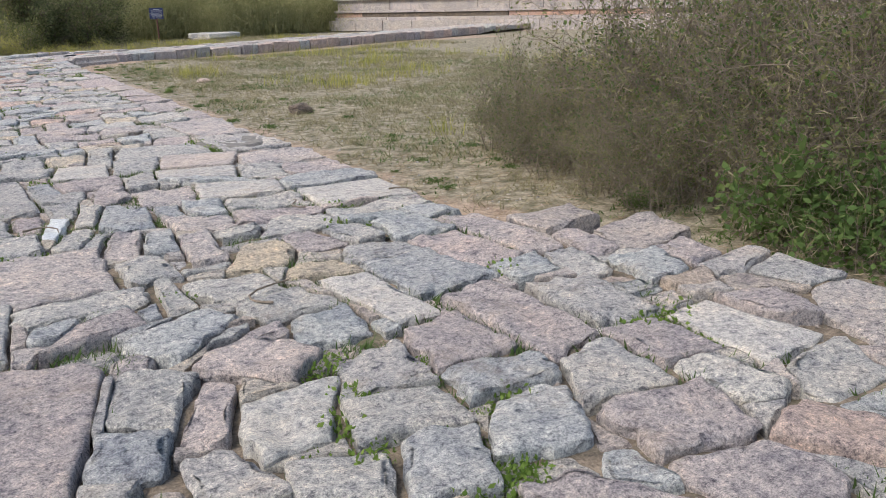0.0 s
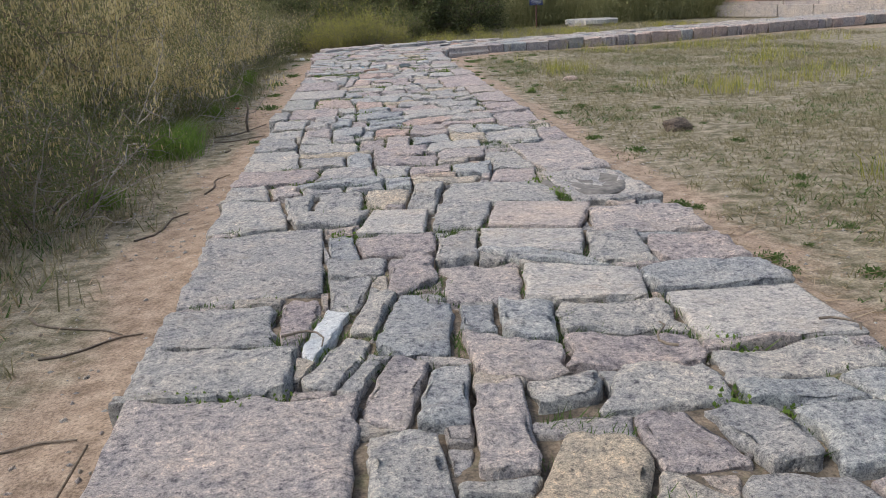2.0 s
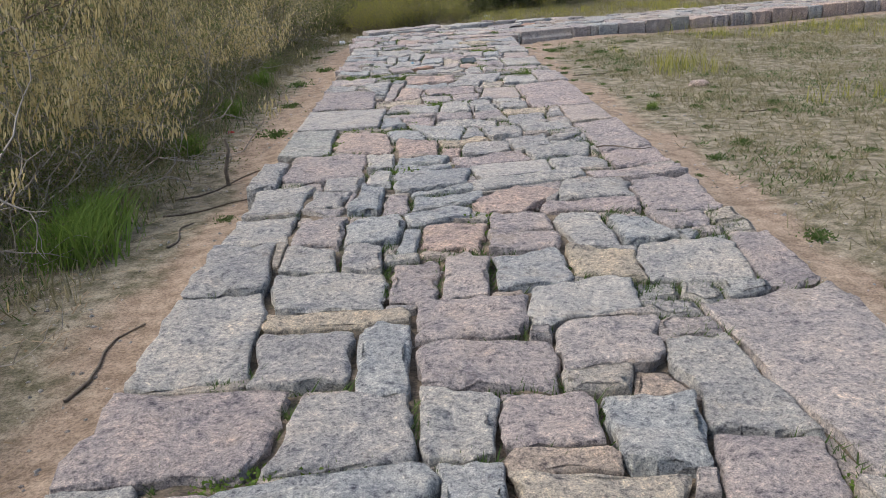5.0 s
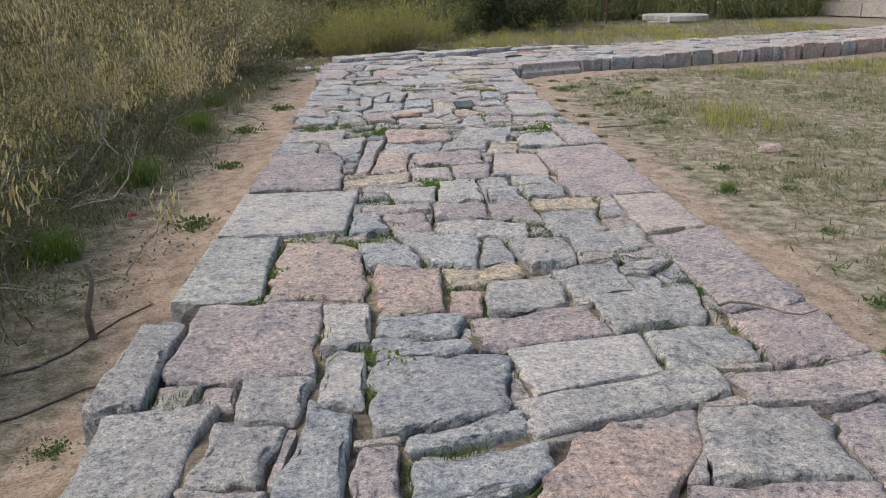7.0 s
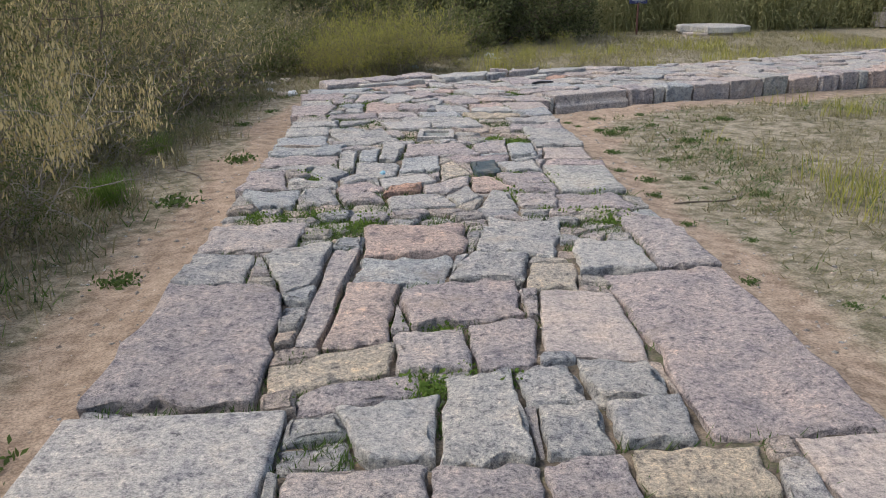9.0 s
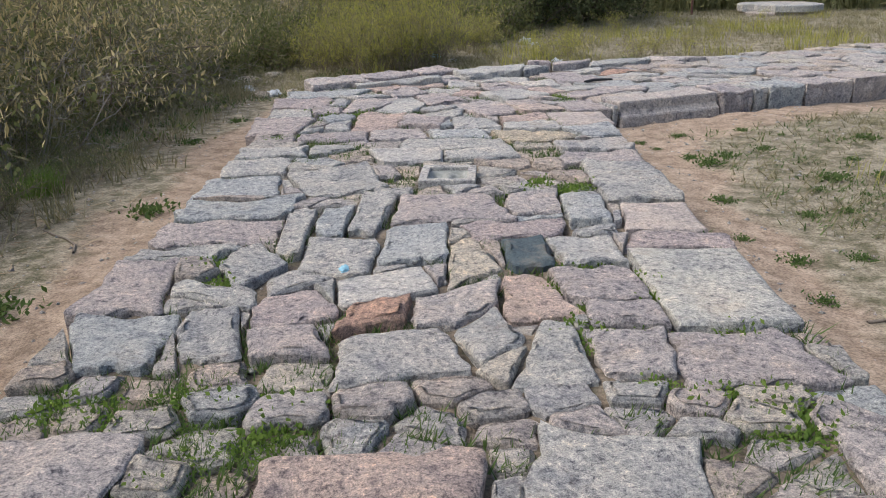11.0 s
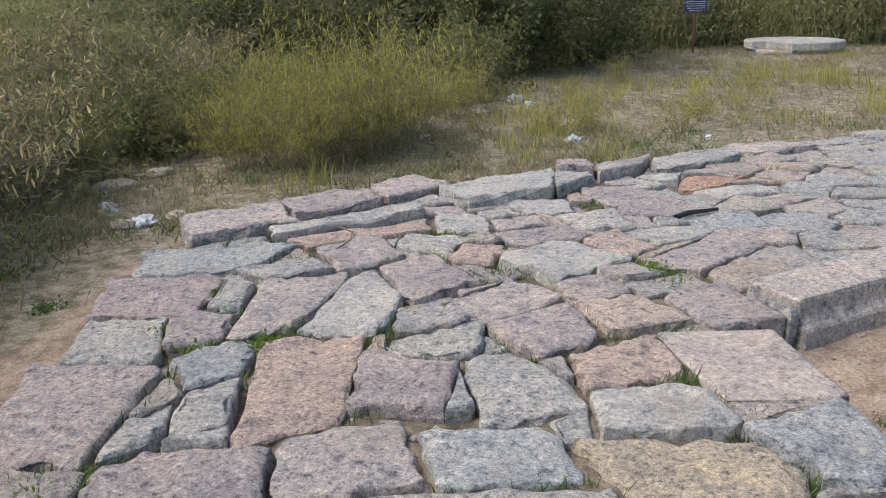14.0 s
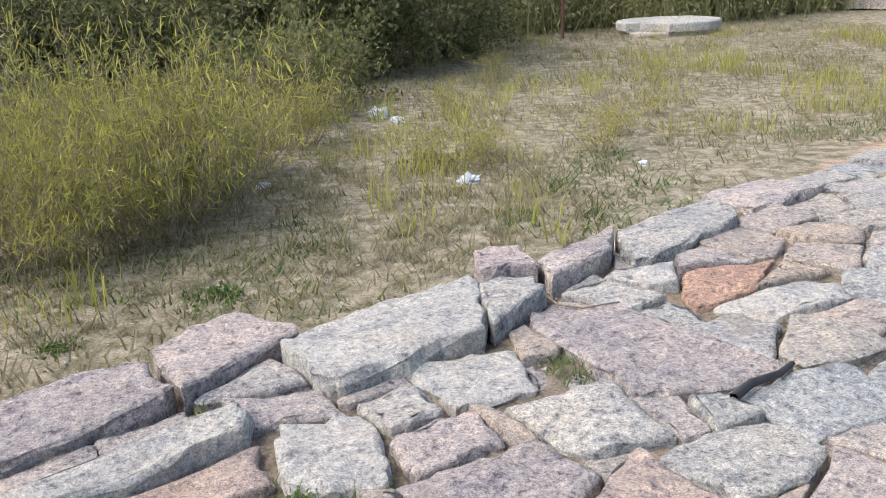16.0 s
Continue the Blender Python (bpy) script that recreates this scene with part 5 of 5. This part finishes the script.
# yellow-green broom-like bushes beyond the crossing
broom = shrub("broom_bush", "wispy upright yellow-green bush", "shrub", 41, 1.2, 0.6, 34, 1,
              [("foliage", YELLOW, 1900, 0.14, 0.013, -0.5, 0.35, 0.03), ("dry_foliage", STRAW, 1500, 0.14, 0.009, -0.5, 0.0, 0.06), ("lower_foliage", OLIVE, 900, 0.09, 0.012, -0.4, 0.0, 0.07)], DRY_TWIG, 0.4, 0.1, 0.005, "yellow bushes")
strew(broom, [(0.95, 28.4, 0.72), (0.35, 28.1, 0.66), (-0.15, 28.4, 0.6), (1.35, 29.0, 0.85), (0.65, 29.2, 0.8), (1.15, 29.9, 0.9), (-0.3, 29.6, 0.6), (1.6, 30.6, 0.7), (0.2, 30.2, 0.85), (2.2, 31.6, 0.6)])
tangle = shrub("dry_tangle", "straw-coloured tangle of dry stalks and grass", "shrub", 44, 1.25, 0.8, 30, 1,
               [("dry_foliage", STRAW, 2800, 0.15, 0.009, -0.3, 0.0, 0.06), ("seed_pod_mass", PODS, 700, 0.09, 0.02, 0.4, 0.6, 0.05), ("foliage", OLIVE, 1500, 0.07, 0.03, 0.0, 0.0, 0.06)], PALE_TWIG, 0.6, 0.2, 0.008, "dry tangles")
strew(tangle, [(-1.9, 20.6, 0.7), (-2.1, 22.2, 0.9), (-2.3, 23.8, 1.0), (-2.0, 25.4, 0.9), (-1.9, 27.0, 0.75), (-2.9, 26.6, 1.1), (-2.7, 28.4, 1.0), (-1.9, 29.6, 0.8), (-3.6, 29.6, 1.1), (-1.3, 31.8, 0.9), (-3.3, 31.4, 1.1)])
sage = shrub("sage_bush", "rounded low bush with grey-green leaves", "shrub", 42, 0.95, 0.6, 22, 1,
             [("foliage", OLIVE, 2600, 0.08, 0.035, -0.1, 0.05, 0.06)], DRY_TWIG, 0.7, 0.16, 0.007, "low bushes")
strew(sage, [(-0.8, 30.2, 0.9), (-1.2, 29.3, 0.7), (0.4, 31.4, 1.0), (2.1, 33.2, 1.1), (2.7, 34.4, 1.1), (-1.8, 29.0, 1.0), (-2.6, 27.6, 1.0), (-1.6, 27.9, 0.6)])
small = shrub("weed", "small dry yellowish weed bush on the grass", "weed", 43, 0.42, 0.3, 20, 1,
              [("foliage", YELLOW, 900, 0.03, 0.01, 0.0, 0.03, 0.03)], DRY_TWIG, 0.6, 0.14, 0.003, "weeds")
strew(small, [(3.45, 29.8, 1.1), (3.9, 30.2, 0.9), (3.2, 30.3, 1.0), (4.9, 30.0, 1.1), (5.4, 30.6, 0.9), (4.3, 33, 1.0), (2.4, 30.2, 0.6), (1.9, 31.8, 0.7), (6.3, 31.4, 1.0), (7.2, 33.6, 1.0), (5.5, 35.5, 1.1), (3.2, 36, 1)])

# trees and tall growth that close the view
tree = shrub("small_tree", "dense dark green small tree", "tree", 51, 3.0, 1.3, 12, 2,
             [("crown", DARK, 20000, 0.11, 0.055, 0.1, 0.1, 0.18)], BARK, 0.75, 0.2, 0.04, "trees")
strew(tree, [(3.6, 38.3, 1.0), (1.6, 39.5, 1.0), (5.4, 40.2, 0.95), (-1.8, 40.5, 1.1), (-5.0, 37.5, 1.1), (-8.5, 35, 1.1), (-8.0, 29, 1.1), (-9.0, 23, 1.1), (-9, 17, 1.1), (-9, 11, 1.1), (2.0, 47, 1.4), (8, 52, 1.5), (14, 56, 1.5), (20, 60, 1.5), (27, 58, 1.5), (34, 52, 1.5), (-5, 48, 1.4), (38, 44, 1.5), (40, 35, 1.5)])
r_reed = np.random.default_rng(61)


def reed_clump():
    n = 220
    p = np.concatenate([r_reed.normal(size=(n, 2)) * 0.55, np.zeros((n, 1))], 1)
    v, f = blades(p, 1.75, 0.008, 0.5, r_reed, 2)
    top = tagged(new("tall_grass_clump"), "clump of tall dry grey-green grass", "grass", "tall grass")
    ob = new("grass_foliage", fast_mesh("grass_foliage", v, f, REED))
    ob.parent = top
    q, g = leaves(p[r_reed.integers(0, n, 5000)] * 1.15 + r_reed.normal(size=(5000, 3)) * (0.2, 0.2, 0) + np.stack([np.zeros(5000), np.zeros(5000), 1.9 * r_reed.random(5000) ** 0.8], 1), 0.13, 0.03, -0.25, r_reed)
    ob = new("foliage", fast_mesh("foliage", q, g, REED))
    ob.parent = top
    return top


reed = reed_clump()
spots = []
for k in range(150):
    x = rnd.uniform(-10, 30)
    y = 42.8 + rnd.uniform(0, 7) + 0.12 * max(0, x - 8) + (0 if x > 3 else -0.5 * min(8, 3 - x))
    spots.append((x, y, rnd.uniform(0.8, 1.35)))
for k in range(22):
    spots.append((rnd.uniform(-7.5, -2.6), rnd.uniform(32, 39), rnd.uniform(0.6, 0.95)))
strew(reed, spots)

# the tall twiggy bush on the east side near the start
thorn = shrub("thorn_bush", "tall twiggy bush with sparse small green leaves", "shrub", 71, 2.1, 1.0, 18, 2,
              [("foliage", OLIVE, 3200, 0.045, 0.022, 0.0, 0.0, 0.07), ("green_foliage", GREEN, 1200, 0.045, 0.028, 0.0, 0.0, 0.08), ("dry_foliage", STRAW, 1500, 0.13, 0.010, 0.1, 0.0, 0.08)], DRY_TWIG, 0.6, 0.2, 0.012, "bushes east of the path")
strew(thorn, [(5.9, 5.5, 0.9), (5.3, 6.3, 0.5), (5.1, 5.4, 0.55), (5.0, 4.5, 0.6), (5.6, 6.9, 0.5), (4.7, 5.9, 0.36), (4.6, 5.1, 0.36), (4.85, 6.6, 0.38), (5.1, 7.3, 0.36), (4.5, 4.5, 0.34), (5.75, 4.5, 0.85), (5.5, 3.5, 0.8), (6.7, 4.1, 1.0), (7.0, 5.7, 1.0), (7.8, 4.8, 1.1), (6.3, 2.4, 1.0), (4.95, 3.7, 0.5)])
tuft_field("dry_stalks", "tall thin brown stalks standing among the bushes", STRAW, field(260, 4.7, 8.5, 2.0, 6.8, lambda x, y: min(1, (x - 4.6) * 0.6) * (0.6 + nz(x, y, 4, 1.3)), r_grass), 8, 0.12, 0.85, 0.005, 0.5, r_grass, 2)
creeper = shrub("leafy_weed", "low bright green leafy weed", "weed", 72, 0.5, 0.4, 16, 1,
                [("foliage", GREEN, 900, 0.055, 0.036, 0.0, 0.0, 0.06), ("dry_foliage", STRAW, 300, 0.10, 0.008, 0.0, 0.0, 0.06)], DRY_TWIG, 0.9, 0.2, 0.004, "weeds")
strew(creeper, [(4.65, 3.5, 1.0), (4.45, 2.9, 0.9), (4.9, 3.2, 1.2), (5.3, 2.8, 1.4), (4.9, 2.6, 1.1), (4.5, 4.6, 0.35), (5.2, 1.9, 1.2)])


# ---- small growth, litter and grit ----
def joint_places(count, r, x0=0.1, x1=2.8, y0=1.5, y1=25.5):
    """Places in the joints between the larger stones."""
    px, py = r.uniform(x0, x1, count), r.uniform(y0, y1, count)
    ok = np.ones(count, bool)
    for q in QUADS:
        ok &= ~inside_quad(px, py, q, 0.0)
    return [(x, y) for x, y, k in zip(px, py, ok) if k and paved(x, y) > 0.05]


def rosette(seed, n, size):
    r = np.random.default_rng(seed)
    p = np.concatenate([r.normal(size=(n, 2)) * size * 0.5, np.abs(r.normal(size=(n, 1))) * size * 0.15], 1)
    v, f = leaves(p, size * 0.28, size * 0.13, -0.15, r)
    return v, f


r_weed = np.random.default_rng(81)
weed = tagged(new("joint_weed"), "tiny green weed growing in a joint of the paving", "weed", "weeds in the joints")
v, f = rosette(82, 120, 0.085)
wob = new("foliage", fast_mesh("foliage", v, f, FRESH))
wob.parent = weed
places = joint_places(9000, r_weed)
places.sort(key=lambda p: nz(p[0], p[1], 60, 1.1))
for k, (x, y) in enumerate(places[:230] + [(1.05, 3.8), (2.1, 4.6), (2.35, 5.0), (2.5, 3.3), (0.62, 13.3), (0.66, 14.2), (0.7, 15.3)]):
    m = pose(x, y, -0.035, 0, 0, rnd.uniform(0, 360)) @ Matrix.Diagonal((*[rnd.uniform(0.4, 1.35)] * 3, 1))
    (weed if k == 0 else copy_thing(weed, pose(0, 0, 0))).matrix_basis = m
weed2 = tagged(new("ground_weed"), "low green rosette weed on the sandy earth", "weed", "weeds on the earth")
v, f = rosette(83, 170, 0.14)
wob = new("foliage", fast_mesh("foliage", v, f, GREEN))
wob.parent = weed2
spots = [(3.35, 20.9), (3.55, 21.9), (3.6, 22.9), (3.4, 19.8), (4.3, 21.4), (4.2, 23.0), (3.9, 23.6), (3.4, 23.5), (5.2, 24.3), (-0.45, 15.2), (-0.6, 17.4), (-0.35, 12.2), (-0.7, 19.3), (-0.5, 21.0), (-0.9, 23.5), (-0.7, 24.6), (-1.2, 25.2), (0.1, 26.6), (0.6, 26.9), (1.4, 27.3)]
for k in range(70):
    spots.append((rnd.uniform(3.2, 5.2), rnd.uniform(6, 23)))
for k, (x, y) in enumerate(spots):
    if paved(x, y) < -0.1:
        m = pose(x, y, ground_z(x, y), 0, 0, rnd.uniform(0, 360)) @ Matrix.Diagonal((*[rnd.uniform(0.4, 1.25) * (1 if k < 20 else 0.6)] * 3, 1))
        (weed2 if k == 0 else copy_thing(weed2, pose(0, 0, 0))).matrix_basis = m

# pebbles and grit
def grit(count, keep, zf, size, name, label, mat, r, parent=None):
    pts = []
    while len(pts) < count:
        x, y = r.uniform(-1.5, 6.0), r.uniform(0.5, 29)
        if keep(x, y):
            pts.append((x, y, zf(x, y)))
    base = np.array([(1, 0, 0), (0, 1, 0), (-1, 0, 0), (0, -1, 0), (0, 0, 1), (0, 0, -1)], float)
    tri = np.array([(0, 1, 4), (1, 2, 4), (2, 3, 4), (3, 0, 4), (1, 0, 5), (2, 1, 5), (3, 2, 5), (0, 3, 5)])
    pts = np.array(pts)
    sc = size * r.uniform(0.4, 1.0, (count, 1, 3)) * r.uniform(0.4, 1.5, (count, 1, 1)) ** 2 * (1, 1, 0.7)
    vs = pts[:, None] + base[None] * sc * r.uniform(0.7, 1.3, (count, 6, 1))
    fs = (np.arange(count)[:, None, None] * 6 + tri[None]).reshape(-1, 3)
    ob = new(name, fast_mesh(name, vs.reshape(-1, 3), fs, mat))
    ob.parent = parent
    return tagged(ob, label, "" if parent else "pebbles", kind="stuff")


grit(5000, lambda x, y: -1.3 < paved(x, y) < -0.02, ground_z, 0.012, "pebbles", "small pebbles and clods on the earth", MIXED, r_weed)
grit(3500, lambda x, y: paved(x, y) > 0.1, lambda x, y: -0.035, 0.014, "joint_grit", "grit and chips in the joints", MIXED, r_weed, pavement)


def stick(points, radius, label, mat=DRY_TWIG, name="twig"):
    v, f = tubes([[(np.array(p, float), radius * (1 - 0.6 * k / len(points))) for k, p in enumerate(points)]], 5)
    return tagged(new(name, fast_mesh(name, v, f, mat, True)), label, "twig")


def lying(x, y, length, turn, bend=0.1, n=6, lift=0.008):
    pts = []
    for k in range(n):
        t = k / (n - 1)
        a = radians(turn) + bend * math.sin(3 * t + x)
        px, py = x + math.cos(a) * length * t, y + math.sin(a) * length * t
        on = paved(px, py) > 0
        pts.append((px, py, (0.01 if on else ground_z(px, py)) + lift))
    return pts


for x, y, ln, tu in ((-0.75, 8.1, 0.9, 60), (-0.9, 12.9, 1.0, 40), (-0.85, 12.4, 0.7, 20), (-0.6, 11.6, 0.6, 75), (-0.5, 9.6, 0.8, 70), (-1.0, 5.2, 0.8, -30), (-0.9, 4.6, 0.9, -20), (-0.7, 20.2, 0.7, 110), (3.4, 19.0, 0.8, 25), (-0.7, 6.0, 0.5, 10), (-0.95, 6.6, 0.7, -50), (4.6, 15.5, 0.6, 0)):
    stick(lying(x, y, ln, tu, 0.35), 0.009, "bare brown twig lying on the earth")
for x, y, ln, tu in ((0.55, 5.35, 0.22, -20), (2.75, 5.1, 0.3, 10), (2.1, 4.95, 0.25, 130), (2.45, 12.75, 0.42, 20), (2.7, 26.3, 0.6, -20), (0.75, 25.0, 0.5, -35), (1.35, 3.4, 0.3, 100)):
    stick(lying(x, y, ln, tu, 0.8, 7, 0.012), 0.007, "thin bent twig lying on the paving")
stump = stick([(-0.56, 13.35, -0.32), (-0.57, 13.34, -0.15), (-0.53, 13.36, 0.02), (-0.55, 13.36, 0.12)], 0.02, "short dead plant stalk standing in the sand", DRY_TWIG, "dead_stalk")

# straw, twigs and dead leaves strewn at the foot of the shrubs
def strewn():
    r = r_weed
    pts = []
    while len(pts) < 5000:
        x, y = r.uniform(-2.4, -0.35), r.uniform(2, 28)
        if r.random() < min(1.0, max(0.03, (-x - 0.55 + 0.2 * nz(x, y, 2, 1.1)) * 1.6)):
            pts.append((x, y, ground_z(x, y) + 0.006))
    for _ in range(2500):
        x, y = r.uniform(3.2, 6.5), r.uniform(1.5, 7.8)
        if paved(x, y) < -0.05:
            pts.append((x, y, ground_z(x, y) + 0.006))
    p = np.array(pts)
    n = len(p)
    a, ln = r.uniform(0, 6.28, n), r.uniform(0.03, 0.2, n) * r.uniform(0.4, 1, n)
    d = np.stack([np.cos(a), np.sin(a), r.uniform(0, 0.25, n)], 1) * ln[:, None]
    s = np.stack([-np.sin(a), np.cos(a), np.full(n, 0.3)], 1) * 0.004
    v = np.stack([p - s, p + s, p + d + s * 0.6, p + d - s * 0.6], 1).reshape(-1, 3)
    tagged(new("straw_litter", fast_mesh("straw_litter", v, np.arange(4 * n).reshape(-1, 4), LITTER)), "dry stalks and dead leaves strewn on the earth", "litter", kind="stuff")


strewn()
PLASTIC = plain("crumpled_plastic", (0.5, 0.53, 0.56), 0.35, 0.2, 20)


def wrapper(x, y, size, label, mat, seed, name="plastic_bag"):
    """A crumpled bag or packet."""
    bm = bmesh.new()
    bmesh.ops.create_icosphere(bm, subdivisions=3, radius=1)
    for v in bm.verts:
        k = 1 + 0.55 * noise.noise(v.co * 2.1 + Vector((seed, 0, 0))) + 0.3 * noise.noise(v.co * 5 + Vector((0, seed, 0)))
        v.co = Vector((v.co.x * k * size, v.co.y * k * size * 0.7, max(-0.2, v.co.z) * k * size * 0.55))
    ob = tagged(part(name, bm, mat, None, label), "", "litter", "litter")
    z = 0.02 if paved(x, y) > 0 else ground_z(x, y)
    ob.matrix_basis = pose(x, y, z + size * 0.1, 0, 0, seed * 40)
    return ob


SKY_BLUE = plain("pale_blue_plastic", (0.25, 0.5, 0.62), 0.4, 0.2, 20)
RED_PAPER = plain("red_packet", (0.5, 0.06, 0.05), 0.5, 0.2, 20)
BLACK = plain("plain_black", (0.02, 0.02, 0.022), 0.6, 0.5, 20)
wrapper(3.4, 29.3, 0.11, "crumpled white plastic bag on the grass", PLASTIC, 1)
wrapper(3.3, 33.1, 0.16, "crumpled white plastic bag on the grass", PLASTIC, 2)
wrapper(3.45, 32.6, 0.10, "crumpled white plastic bag on the grass", PLASTIC, 3)
wrapper(1.46, 30.5, 0.09, "pale blue plastic scrap in the grass", SKY_BLUE, 4)
wrapper(1.75, 29.9, 0.07, "white paper scrap in the grass", PLASTIC, 5, "paper_scrap")
wrapper(4.97, 29.3, 0.06, "white paper scrap in the grass", PLASTIC, 6, "paper_scrap")
wrapper(-0.62, 26.4, 0.12, "crumpled white plastic bag beside the stones", PLASTIC, 7)
wrapper(-1.05, 26.9, 0.10, "crumpled white plastic bag beside the stones", PLASTIC, 8)
wrapper(-0.99, 15.6, 0.035, "small red and blue torn packet on the sand", RED_PAPER, 9, "torn_packet")
wrapper(-1.03, 15.63, 0.025, "small blue torn packet on the sand", SKY_BLUE, 10, "torn_packet")
wrapper(1.02, 19.05, 0.03, "small blue bottle cap on the paving", SKY_BLUE, 11, "bottle_cap")
# A small unidentified dark thing, built as a bent black stick.
dark_piece = stick([(3.12, 24.98, 0.015), (3.22, 25.03, 0.03), (3.35, 25.06, 0.03), (3.45, 25.13, 0.02)], 0.02, "thin black stick-shaped thing on the paving", BLACK, "dark_thing")


# fine grass and moss in the joints
r_moss = np.random.default_rng(91)
spots = [p for p in joint_places(34000, r_moss, 0.05, 2.85, 1.0, 26) if nz(p[0], p[1], 70, 1.4) > 0.0]
v, f = blades(np.array([(x, y, -0.04) for x, y in spots]).repeat(6, 0) + np.concatenate([r_moss.normal(size=(len(spots) * 6, 2)) * 0.018, np.zeros((len(spots) * 6, 1))], 1), 0.045, 0.0042, 0.9, r_moss)
moss = new("joint_grass", fast_mesh("joint_grass", v, f, GREEN))
moss.parent = pavement
tagged(moss, "short green grass and moss in the joints", kind="stuff")
